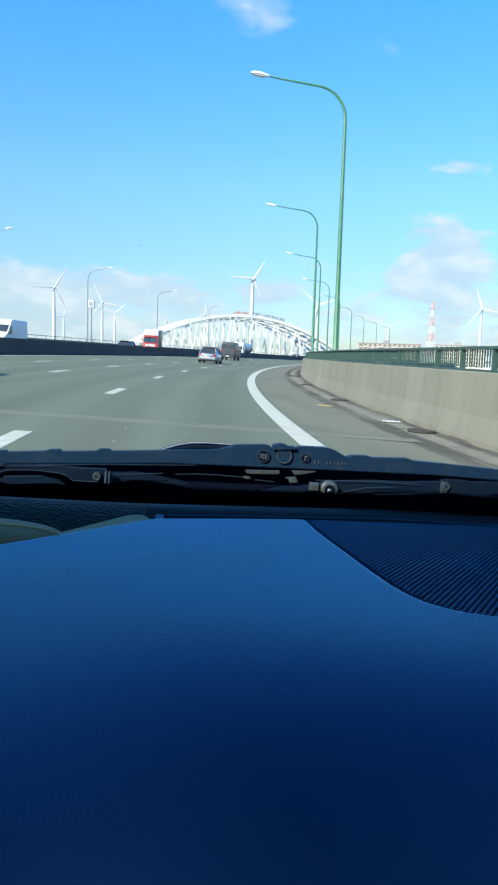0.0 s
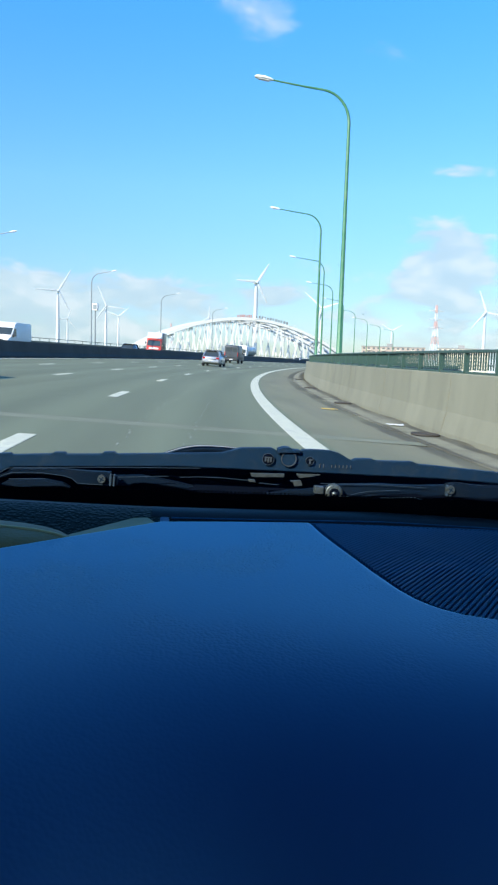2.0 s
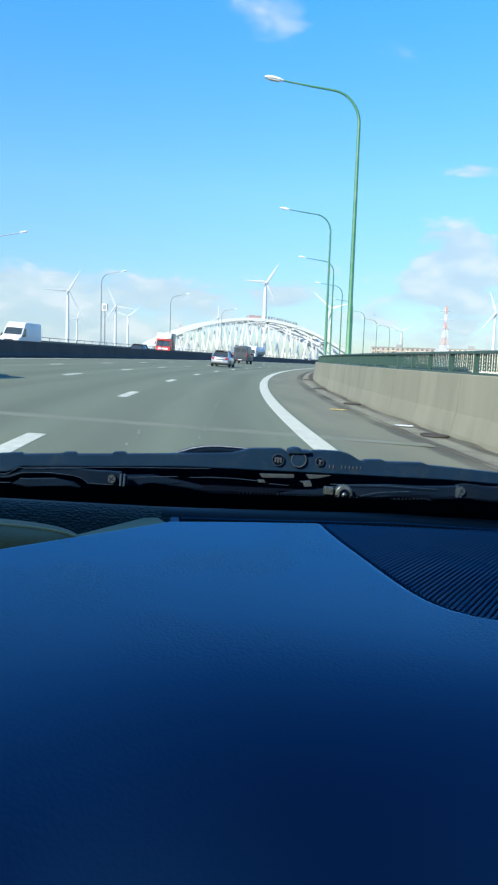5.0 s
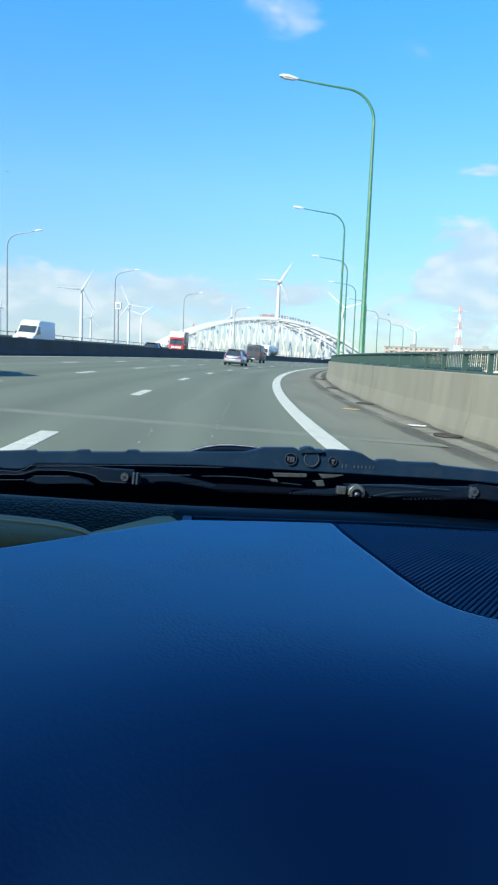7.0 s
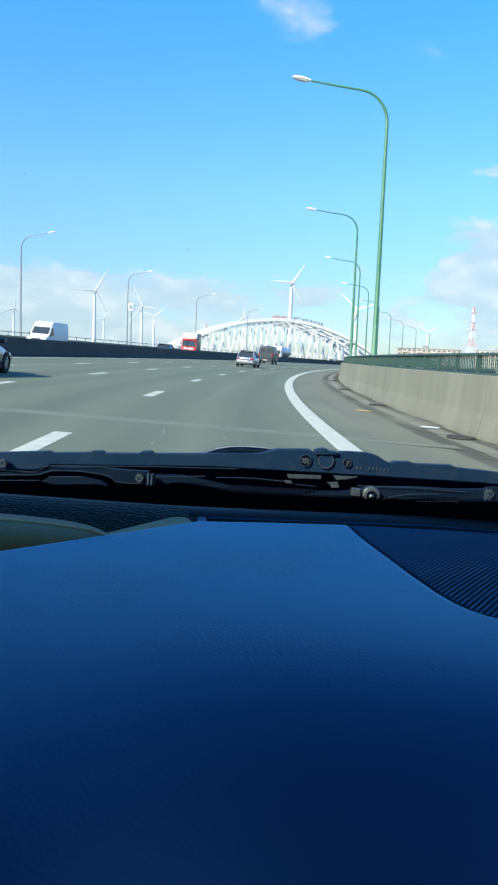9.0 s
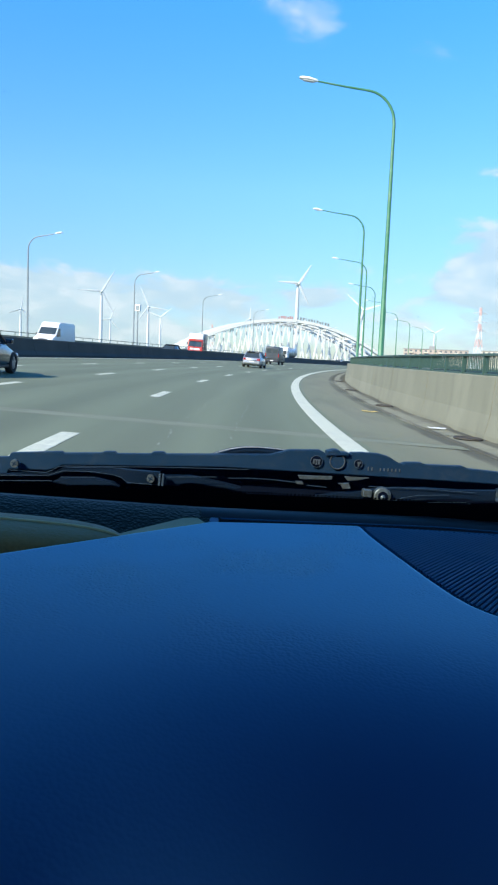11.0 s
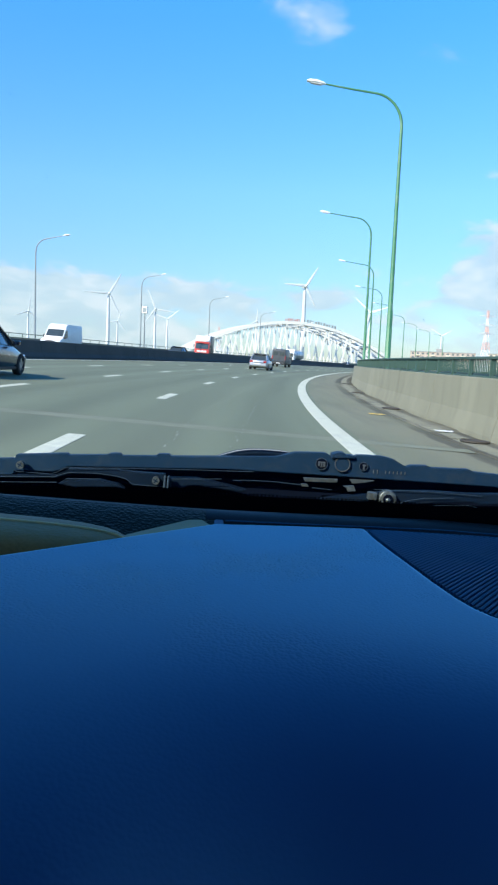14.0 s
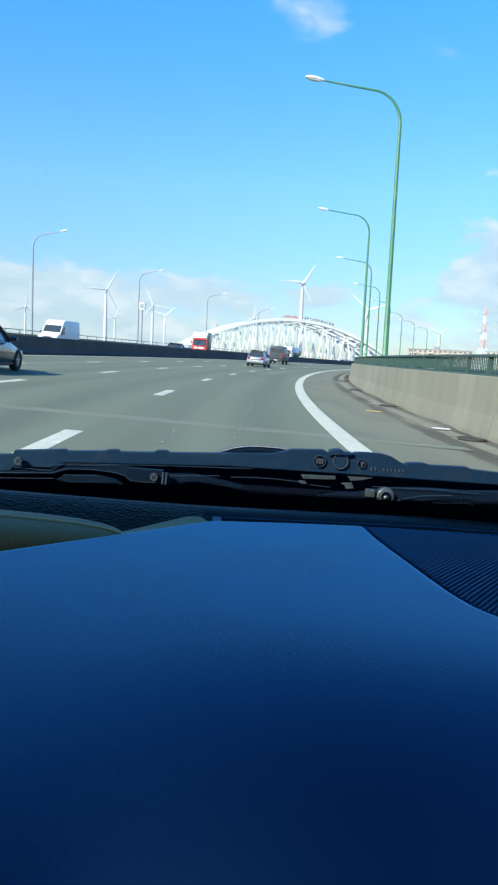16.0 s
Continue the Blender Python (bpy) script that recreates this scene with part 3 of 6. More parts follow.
    for base, wide, s0 in ((KERB_OUT - 0.10, 0.11, 4.0),):
        s = s0
        while s < 120:
            l = rng.uniform(1.5, 6.0)
            ss = list(np.linspace(s, s + l, 12))
            verts, faces = [], []
            for i, q in enumerate(ss):
                w = wide * math.sin(math.pi * (i + 0.15) / 11.3) * rng.uniform(0.5, 1.5)
                o = base + rng.uniform(-0.03, 0.03)
                verts += [tuple(at(q, o - w, 0.006)), tuple(at(q, o, 0.014)), tuple(at(q, min(o + w, KERB_OUT + 0.02), 0.012))]
                if i:
                    k = len(verts) - 6
                    faces += [(k, k + 1, k + 4, k + 3), (k + 1, k + 2, k + 5, k + 4)]
            me = bpy.data.meshes.new("dirt_drift")
            me.from_pydata(verts, [], faces)
            me.materials.append(DIRT)
            new("dirt_drift", me).parent = gutter
            s += l + rng.uniform(0.2, 3.0)
    # heaps of grit and small rubbish in the gutter
    grit = bmesh.new()
    for _ in range(700):
        s = rng.uniform(5, 110)
        o = rng.triangular(KERB_IN - 0.35, KERB_OUT, KERB_OUT - 0.15)
        r = rng.uniform(0.004, 0.014)
        p = at(s, o, 0.012 + r * 0.4)
        bmesh.ops.create_icosphere(grit, subdivisions=1, radius=r, matrix=Matrix.Translation(p) @ Matrix.Diagonal((1, rng.uniform(0.8, 2.2), 0.6, 1)))
    tagged(part("gutter_grit", grit, DIRT), "loose grit and crumbs of dirt in the gutter", "grit", kind="stuff")


build_ground()
build_road()


# ---------------------------------------------------------------- parapet, railing, median
WALL_H, RAIL_H = 1.16, 1.60


def build_parapet():
    core = sweep("parapet_wall", [(KERB_OUT + 0.16, -0.5), (KERB_OUT + 0.2, WALL_H - 0.03), (KERB_OUT + 0.6, WALL_H - 0.03), (KERB_OUT + 0.6, -0.9)], -50, ROAD_END - 5, CONCRETE, closed=True)
    tagged(core, "weathered beige concrete parapet along the motorway edge", "parapet", kind="structure")
    s, n = -14.0, 5.6
    while s < 190:
        a, b = KERB_OUT, KERB_OUT + 0.64
        section = [(a, -0.05), (a + 0.01, 0.07), (a + 0.10, 0.44), (a + 0.155, WALL_H - 0.02), (a + 0.17, WALL_H), (b - 0.02, WALL_H), (b, WALL_H - 0.02), (b, -0.3)]
        ss = list(np.linspace(s + 0.016, s + n - 0.016, 5))
        sweep("panel", section, 0, 0, CONCRETE, closed=True, parent=core, rows_at=ss)
        s += n
    # railing of posts, two rails and thin bars
    railing = empty("railing", None, label="dark green steel railing on top of the concrete parapet", category="railing", kind="structure")
    o = KERB_OUT + 0.42
    post_mesh = None
    s = -10.0
    i = 0
    while s < 230:
        m = road_pose(s, o, WALL_H, banked=False)
        if post_mesh is None:
            ob = part("post", cbox((0.10, 0.06, RAIL_H - WALL_H + 0.04), (0, 0, (RAIL_H - WALL_H) / 2 - 0.02), 0.006, 1), RAIL, railing)
            post_mesh = ob.data
            ob.matrix_basis = m
        else:
            shared("post", post_mesh, railing, m)
        s += 1.6
    for name, u0, u1, w in (("top_rail", RAIL_H - 0.05, RAIL_H, 0.055), ("lower_rail", WALL_H + 0.002, WALL_H + 0.045, 0.03)):
        s = -10.0
        while s < 230:
            e = s + 8.0
            sweep(name, [(o - w, u0), (o - w, u1 - 0.01), (o - w + 0.01, u1), (o + w - 0.01, u1), (o + w, u1 - 0.01), (o + w, u0)], s + 0.004, e - 0.004, RAIL, closed=True, parent=railing)
            s = e
    bar = part("bar", cbox((0.022, 0.022, RAIL_H - WALL_H - 0.12), (0, 0, (RAIL_H - WALL_H) / 2 + 0.02)), RAIL, railing)
    bar.matrix_basis = road_pose(4.0, o, WALL_H, banked=False)
    verts, faces = [], []
    s, count = 4.125, 1
    while s < 170:
        if ((s + 10.0) % 1.6) > 0.07:
            m = road_pose(s, o, WALL_H, banked=False)
            if count < 300:
                shared("bar", bar.data, railing, m)
                count += 1
            else:
                k = len(verts)
                verts += [tuple(m @ v.co) for v in bar.data.vertices]
                faces += [tuple(k + q for q in p.vertices) for p in bar.data.polygons]
        s += 0.125
    me = bpy.data.meshes.new("far_bars")
    me.from_pydata(verts, [], faces)
    me.materials.append(RAIL)
    ob = new("far_bars", me)
    ob.parent = railing
    tagged(ob, kind="stuff")


def build_median():
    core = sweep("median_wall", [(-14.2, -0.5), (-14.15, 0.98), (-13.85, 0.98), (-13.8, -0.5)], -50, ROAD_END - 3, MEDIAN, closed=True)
    tagged(core, "concrete median barrier between the carriageways, its shade put into the colour", "barrier", kind="structure")
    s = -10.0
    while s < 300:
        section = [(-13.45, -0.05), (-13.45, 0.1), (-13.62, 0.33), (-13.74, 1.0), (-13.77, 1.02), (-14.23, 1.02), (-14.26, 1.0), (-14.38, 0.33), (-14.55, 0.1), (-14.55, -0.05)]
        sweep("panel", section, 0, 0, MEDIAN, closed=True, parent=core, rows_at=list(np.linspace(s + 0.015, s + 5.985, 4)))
        s += 6.0
    outer = sweep("opposite_parapet", [(-29.5, -0.6), (-29.5, 1.0), (-29.9, 1.0), (-29.9, -0.9)], -50, ROAD_END - 3, CONCRETE, closed=True)
    tagged(outer, "far concrete parapet of the oncoming carriageway", "parapet", kind="structure")
    rail = sweep("opposite_rail", [(-29.66, 1.35), (-29.66, 1.42), (-29.74, 1.42), (-29.74, 1.35)], -50, ROAD_END - 3, RAIL, closed=True)
    tagged(rail, "thin dark handrail on the far parapet", "railing", kind="structure")
    post = None
    for i in range(90):
        m = road_pose(10 + 3 * i, -29.7, 1.0, banked=False)
        if post is None:
            post = part("post", cbox((0.06, 0.06, 0.36), (0, 0, 0.18)), RAIL, rail)
            post.matrix_basis = m
        else:
            shared("post", post.data, rail, m)


build_parapet()
build_median()


# ---------------------------------------------------------------- street lamps
def street_lamp(height, reach, paint):
    """A tapered pole that bends over into a long arm with a flat luminaire; the arm points along -x."""
    lamp = empty("street_lamp")
    bm = bmesh.new()
    tube(bm, [(0, 0, 0), (0, 0, 0.9), (0, 0, 0.95), (0, 0, height * 0.5), (0, 0, height)], [0.155, 0.15, 0.125, 0.10, 0.075], 8)
    part("pole", bm, paint, lamp, smooth=30)
    bm = bmesh.new()
    pts, rad = [], []
    for i in range(9):
        a = i / 8 * math.radians(82)
        r = 1.35
        pts.append((-r * (1 - math.cos(a)), 0, height + r * math.sin(a) * 1.05))
        rad.append(0.075 - 0.02 * i / 8)
    last = Vector(pts[-1])
    for i in range(1, 6):
        f = i / 5
        pts.append((last.x - (reach - 1.9) * f, 0, last.z + 0.32 * f * (1 + 0.15 * f)))
        rad.append(0.055 - 0.015 * f)
    tube(bm, pts, rad, 8)
    part("arm", bm, paint, lamp, smooth=40)
    end = Vector(pts[-1])
    m = Matrix.Translation(end + Vector((-0.32, 0, 0.05))) @ Matrix.Rotation(radians(9), 4, "Y")
    bm = bmesh.new()
    rings = []
    for x, w, t, b in ((0.42, 0.05, 0.04, -0.04), (0.3, 0.11, 0.08, -0.05), (0.0, 0.17, 0.12, -0.06), (-0.3, 0.15, 0.10, -0.06), (-0.42, 0.08, 0.05, -0.04)):
        rings.append([bm.verts.new(m @ Vector((x, w * math.cos(a), (t if math.sin(a) > 0 else -b) * math.sin(a)))) for a in [2 * math.pi * k / 12 for k in range(12)]])
    for a, b in zip(rings, rings[1:]):
        for k in range(12):
            bm.faces.new((a[k], b[k], b[(k + 1) % 12], a[(k + 1) % 12]))
    bm.faces.new(rings[0])
    bm.faces.new(rings[-1][::-1])
    bmesh.ops.recalc_face_normals(bm, faces=bm.faces)
    housing = part("luminaire", bm, LAMP_WHITE, lamp, "white luminaire housing", smooth=50)
    bm = cbox((0.5, 0.22, 0.03), (0, 0, -0.065), 0.01, 2)
    bmesh.ops.transform(bm, matrix=m, verts=bm.verts)
    part("lens", bm, CLEARLIGHT, housing, "clear lamp lens")
    part("base_plate", cbox((0.42, 0.42, 0.03), (0, 0, 0.015), 0.005, 1), LAMP_GREY, lamp, "grey steel base plate")
    part("service_door", cbox((0.02, 0.12, 0.4), (-0.148, 0, 0.6), 0.006, 1), paint, lamp)
    return lamp


lamp = street_lamp(11.9, 4.25, GREEN)
tagged(lamp, "tall green painted steel street lamp with a curved arm", "street lamp", "lamps along the parapet")
for i, s in enumerate((35.5, 65.0, 94.5, 124.0, 153.5, 183.0, 212.5, 242.0, 271.5, -4.5)):
    m = road_pose(s, 5.62, -0.1, banked=False)
    if i == 0:
        lamp.matrix_world = m
    else:
        copy_thing(lamp, m)
lamp = street_lamp(10.9, 3.9, LAMP_GREY)
tagged(lamp, "slim grey steel street lamp beyond the oncoming carriageway", "street lamp", "lamps beyond the oncoming carriageway")
for i, s in enumerate((80.0, 114.0, 150.0, 188.0, 226.0, 262.0, 44.0)):
    m = road_pose(s, -30.3, -0.6, banked=False, turn=math.pi)
    if i == 0:
        lamp.matrix_world = m
    else:
        copy_thing(lamp, m)


def camera_mast(height):
    """A thin mast with a pale cabinet on top."""
    m = empty("mast")
    bm = bmesh.new()
    tube(bm, [(0, 0, 0), (0, 0, height)], [0.14, 0.09], 10)
    part("pole", bm, LAMP_GREY, m, smooth=40)
    part("cabinet", cbox((0.9, 0.5, 1.1), (0, 0, height + 0.5), 0.06, 2), WHITE, m, "pale cabinet")
    part("cabinet_panel", cbox((0.6, 0.03, 0.7), (0, -0.262, height + 0.5), 0.01, 1), LAMP_GREY, m, "grey front panel")
    return m


mast = camera_mast(7.2)
mast.matrix_world = road_pose(118.0, -31.2, -0.8, banked=False)
tagged(mast, "thin grey mast with a pale cabinet beyond the oncoming carriageway", "mast")


def gully_grate():
    """A round iron grate with bars, set in the gutter."""
    g = empty("gully_grate")
    bm = bmesh.new()
    ring = [(0.24 * math.cos(2 * math.pi * k / 24), 0.24 * math.sin(2 * math.pi * k / 24), 0.0) for k in range(25)]
    tube(bm, ring, 0.022, 6, False)
    part("frame", bm, IRON, g, smooth=40)
    for i in range(6):
        x = -0.17 + i * 0.068
        h = math.sqrt(0.235 ** 2 - x * x)
        part("bar", cbox((0.03, 2 * h, 0.02), (x, 0, 0.0), 0.005, 1), IRON, g)
    return g


grate = gully_grate()
tagged(grate, "round rusty iron gully grate in the gutter", "gully grate", "grates in the gutter")
for i, s in enumerate((13.4, 22.6, 34.0, 48.0)):
    m = road_pose(s, KERB_IN + 0.40, 0.036)
    if i == 0:
        grate.matrix_world = m
    else:
        copy_thing(grate, m)


def scrap(size, paint):
    """A crumpled flat scrap lying on the road."""
    bm = bmesh.new()
    bmesh.ops.create_grid(bm, x_segments=6, y_segments=5, size=0.5)
    for v in bm.verts:
        v.co.x *= size[0]
        v.co.y *= size[1]
        v.co.z = 0.012 + 0.03 * abs(noise.noise(v.co * 9.0))
    bmesh.ops.solidify(bm, geom=bm.faces, thickness=0.004)
    return part("scrap", bm, paint, smooth=30)


piece = scrap((0.42, 0.16), YELLOW)
piece.matrix_world = road_pose(19.5, 3.45, 0.0)
tagged(piece, "small crumpled yellow plastic scrap on the shoulder", "litter")
piece = scrap((0.34, 0.2), WHITE)
piece.matrix_world = road_pose(15.2, 4.15, 0.03)
tagged(piece, "crumpled white plastic bag in the gutter", "litter")


# ---------------------------------------------------------------- vehicles
def wheel(parent, x, y, r, w):
    bm = bmesh.new()
    prof = [(-w / 2, r * 0.62), (-w / 2, r * 0.93), (-w * 0.36, r), (w * 0.36, r), (w / 2, r * 0.93), (w / 2, r * 0.62)]
    rings = [[bm.verts.new((x + a, y + q * math.cos(2 * math.pi * k / 24), r + q * math.sin(2 * math.pi * k / 24))) for k in range(24)] for a, q in prof]
    for a, b in zip(rings, rings[1:] + rings[:1]):
        for k in range(24):
            bm.faces.new((a[k], a[(k + 1) % 24], b[(k + 1) % 24], b[k]))
    bmesh.ops.recalc_face_normals(bm, faces=bm.faces)
    tyre = part("tyre", bm, RUBBER, None, "black rubber tyre", smooth=40)
    hub = empty("wheel")
    hub.parent = parent
    tyre.parent = hub
    bm = bmesh.new()
    disc(bm, (x, y, r), r * 0.62, w * 0.7, "x", 20)
    for k in range(5):
        a = 2 * math.pi * k / 5
        m = Matrix.Translation((x, y, r)) @ Matrix.Rotation(a, 4, "X")
        box(bm, -w * 0.45, w * 0.45, -r * 0.07, r * 0.07, r * 0.08, r * 0.56, m)
    part("rim", bm, RIM, hub, "grey alloy rim")


def loft_body(sections):
    """A closed body from sections of (y, half width, bottom, top, shoulder)."""
    bm = bmesh.new()
    rings = []
    for y, hw, z0, z1, inset in sections:
        prof = [(-hw * 0.9, z0), (-hw, z0 + 0.12), (-hw, z0 + (z1 - z0) * 0.62), (-hw + inset * 0.5, z1 - 0.05), (-hw + inset, z1),
                (hw - inset, z1), (hw - inset * 0.5, z1 - 0.05), (hw, z0 + (z1 - z0) * 0.62), (hw, z0 + 0.12), (hw * 0.9, z0)]
        rings.append([bm.verts.new((a, y, b)) for a, b in prof])
    k = len(rings[0])
    for a, b in zip(rings, rings[1:]):
        for j in range(k):
            bm.faces.new((a[j], a[(j + 1) % k], b[(j + 1) % k], b[j]))
    bm.faces.new(rings[0])
    bm.faces.new(rings[-1][::-1])
    bmesh.ops.recalc_face_normals(bm, faces=bm.faces)
    return bm


def passenger_car(paint, length, width, height, hatch):
    """A car that faces +y, standing on z = 0, its middle at the origin."""
    car = empty("car")
    L, W, r = length / 2, width / 2, 0.32
    belt = height * 0.62
    body = loft_body([(-L, W * 0.78, 0.42, belt * 0.86, 0.1), (-L + 0.08, W * 0.9, 0.3, belt * 0.97, 0.1), (-L + 0.5, W, 0.22, belt, 0.1), (-L * 0.2, W, 0.2, belt * 0.99, 0.08),
                      (L * 0.3, W, 0.2, belt * 0.97, 0.09), (L * 0.62, W * 0.97, 0.22, belt * 0.86, 0.2), (L - 0.18, W * 0.9, 0.26, belt * 0.72, 0.25), (L, W * 0.72, 0.34, belt * 0.55, 0.2)])
    body_ob = part("body", body, paint, car, smooth=50)
    back = -L + (0.12 if hatch else 0.75)
    top0, top1 = (-L + 0.75 if hatch else -L + 1.35), L * 0.08
    ring0 = [(-W * 0.86, back, belt), (W * 0.86, back, belt), (W * 0.9, L * 0.42, belt), (-W * 0.9, L * 0.42, belt)]
    bm = bmesh.new()
    lo = [bm.verts.new((x, y, z - 0.03)) for x, y, z in ring0]
    hi = [bm.verts.new(c) for c in ((-W * 0.64, top0, height - 0.06), (W * 0.64, top0, height - 0.06), (W * 0.66, top1, height - 0.06), (-W * 0.66, top1, height - 0.06))]
    for i in range(4):
        bm.faces.new((lo[i], lo[(i + 1) % 4], hi[(i + 1) % 4], hi[i]))
    bm.faces.new(hi)
    bmesh.ops.recalc_face_normals(bm, faces=bm.faces)
    bevelled(bm, 0.04, 2)
    part("windows", bm, CARGLASS, car, "dark tinted window glass", smooth=40)
    roof = loft_body([(top0 - 0.16, W * 0.62, height - 0.1, height - 0.05, 0.05), (top0 + 0.2, W * 0.68, height - 0.09, height, 0.12), (top1 - 0.1, W * 0.69, height - 0.09, height, 0.12), (top1 + 0.12, W * 0.66, height - 0.12, height - 0.06, 0.08)])
    part("roof", roof, paint, car, smooth=50)
    for sx in (-1, 1):
        for a, b, rad in (((sx * W * 0.86, back, belt - 0.02), (sx * W * 0.65, top0, height - 0.06), 0.05), ((sx * W * 0.9, L * 0.42, belt - 0.02), (sx * W * 0.67, top1, height - 0.06), 0.035),
                          ((sx * W * 0.9, -L * 0.1, belt - 0.02), (sx * W * 0.68, -L * 0.12, height - 0.06), 0.03)):
            bm = bmesh.new()
            tube(bm, [a, b], rad, 6)
            part("pillar", bm, paint, car)
        lens = cbox((0.3, 0.1, 0.2), (sx * W * 0.68, -L + 0.05, belt * 0.8), 0.03, 2)
        part("tail_light", lens, REDLIGHT, car, "red tail light")
        lens = cbox((0.34, 0.2, 0.13), (sx * W * 0.66, L - 0.2, belt * 0.6), 0.03, 2)
        part("headlight", lens, CLEARLIGHT, car, "clear headlight")
        mirror = cbox((0.2, 0.12, 0.13), (sx * (W + 0.08), L * 0.3, belt + 0.06), 0.03, 2)
        part("mirror", mirror, paint, car)
        for y in (-L * 0.62, L * 0.62):
            wheel(car, sx * (W - 0.1), y, r, 0.21)
    part("bumper", cbox((W * 1.7, 0.16, 0.22), (0, -L + 0.02, 0.46), 0.05, 2), paint, car)
    part("bumper", cbox((W * 1.5, 0.16, 0.2), (0, L - 0.04, 0.42), 0.05, 2), BLACKPLASTIC, car, "black front bumper")
    part("sill", cbox((W * 1.9, length * 0.5, 0.1), (0, 0, 0.22), 0.02, 1), BLACKPLASTIC, car)
    part("number_plate", cbox((0.5, 0.02, 0.11), (0, -L - 0.062, 0.56), 0.004, 1), PLATE, car, "white plate")
    part("rear_bar", cbox((W * 1.1, 0.03, 0.05), (0, -L - 0.0, belt * 0.72), 0.008, 1), BLACKPLASTIC, car)
    return car


def box_truck(paint, length, width, height, cargo_paint):
    """A truck with a cab in front of a box; faces +y."""
    v = empty("truck")
    L, W, floor, cl = length / 2, width / 2, 1.05, 2.2
    cabh = height * 0.74
    body = bmesh.new()
    box(body, -W, W, -L, L - cl - 0.08, floor, height)
    part("cargo_box", bevelled(body, 0.06, 2), cargo_paint, v, smooth=40)
    bm = bmesh.new()
    box(bm, -W * 0.93, W * 0.93, L - cl + 0.1, L - 0.25, cabh, height - 0.05)
    for vert in bm.verts:
        if vert.co.z > cabh + 0.1 and vert.co.y > L - 1.0:
            vert.co.y -= 0.55
    part("roof_fairing", bevelled(bm, 0.06, 2), WHITE, v, "white roof fairing", smooth=40)
    bm = bmesh.new()
    prof = [(L - cl, 0.45), (L, 0.45), (L, floor + 0.55), (L - 0.12, floor + 1.4), (L - 0.35, cabh - 0.05), (L - cl, cabh)]
    left = [bm.verts.new((-W * 0.97, y, z)) for y, z in prof]
    right = [bm.verts.new((W * 0.97, y, z)) for y, z in prof]
    bm.faces.new(left)
    bm.faces.new(right[::-1])
    for i in range(len(prof)):
        j = (i + 1) % len(prof)
        bm.faces.new((left[i], right[i], right[j], left[j]))
    bmesh.ops.recalc_face_normals(bm, faces=bm.faces)
    part("cab", bevelled(bm, 0.07, 2), paint, v, smooth=40)
    bm = bmesh.new()
    d = Vector((0, -0.17, 1.0))
    n = Vector((0, d.z, -d.y)).normalized() * 0.025
    low = Vector((0, L + 0.01, floor + 0.5))
    q = [low + Vector((-W * 0.9, 0, 0)) + d * 0.03, low + Vector((W * 0.9, 0, 0)) + d * 0.03, low + Vector((W * 0.84, 0, 0)) + d * 0.88, low + Vector((-W * 0.84, 0, 0)) + d * 0.88]
    f = [bm.verts.new(c + n) for c in q]
    g = [bm.verts.new(c - n) for c in q]
    bm.faces.new(f)
    bm.faces.new(g[::-1])
    for i in range(4):
        bm.faces.new((f[i], g[i], g[(i + 1) % 4], f[(i + 1) % 4]))
    bmesh.ops.recalc_face_normals(bm, faces=bm.faces)
    part("windscreen", bm, CARGLASS, v, "dark windscreen")
    part("sun_visor", cbox((W * 1.7, 0.22, 0.12), (0, L - 0.04, floor + 1.52), 0.03, 2), paint, v)
    for sx in (-1, 1):
        part("side_window", cbox((0.04, cl * 0.5, 0.6), (sx * W * 0.965, L - cl * 0.55, floor + 0.85), 0.02, 1), CARGLASS, v, "dark side window")
        part("headlight", cbox((0.35, 0.06, 0.2), (sx * W * 0.7, L + 0.01, floor - 0.25), 0.02, 1), CLEARLIGHT, v, "clear headlight")
        part("tail_light", cbox((0.14, 0.05, 0.32), (sx * W * 0.9, -L - 0.02, floor + 0.35), 0.015, 1), REDLIGHT, v, "red tail light")
        part("mirror", cbox((0.14, 0.16, 0.45), (sx * (W + 0.14), L - 0.3, floor + 1.0), 0.03, 2), BLACKPLASTIC, v, "black mirror")
        for y in (-L * 0.7, L * 0.7):
            wheel(v, sx * (W - 0.16), y, 0.5, 0.28)
    part("bumper", cbox((W * 1.9, 0.14, 0.28), (0, L + 0.01, 0.5), 0.04, 2), paint, v)
    part("radiator_grille", cbox((W * 1.3, 0.04, 0.3), (0, L + 0.02, floor + 0.12), 0.02, 1), WHITE, v, "white radiator grille")
    part("chassis", cbox((W * 1.3, length * 0.9, 0.25), (0, -0.1, floor - 0.12), 0.02, 1), BLACKPLASTIC, v)
    return v


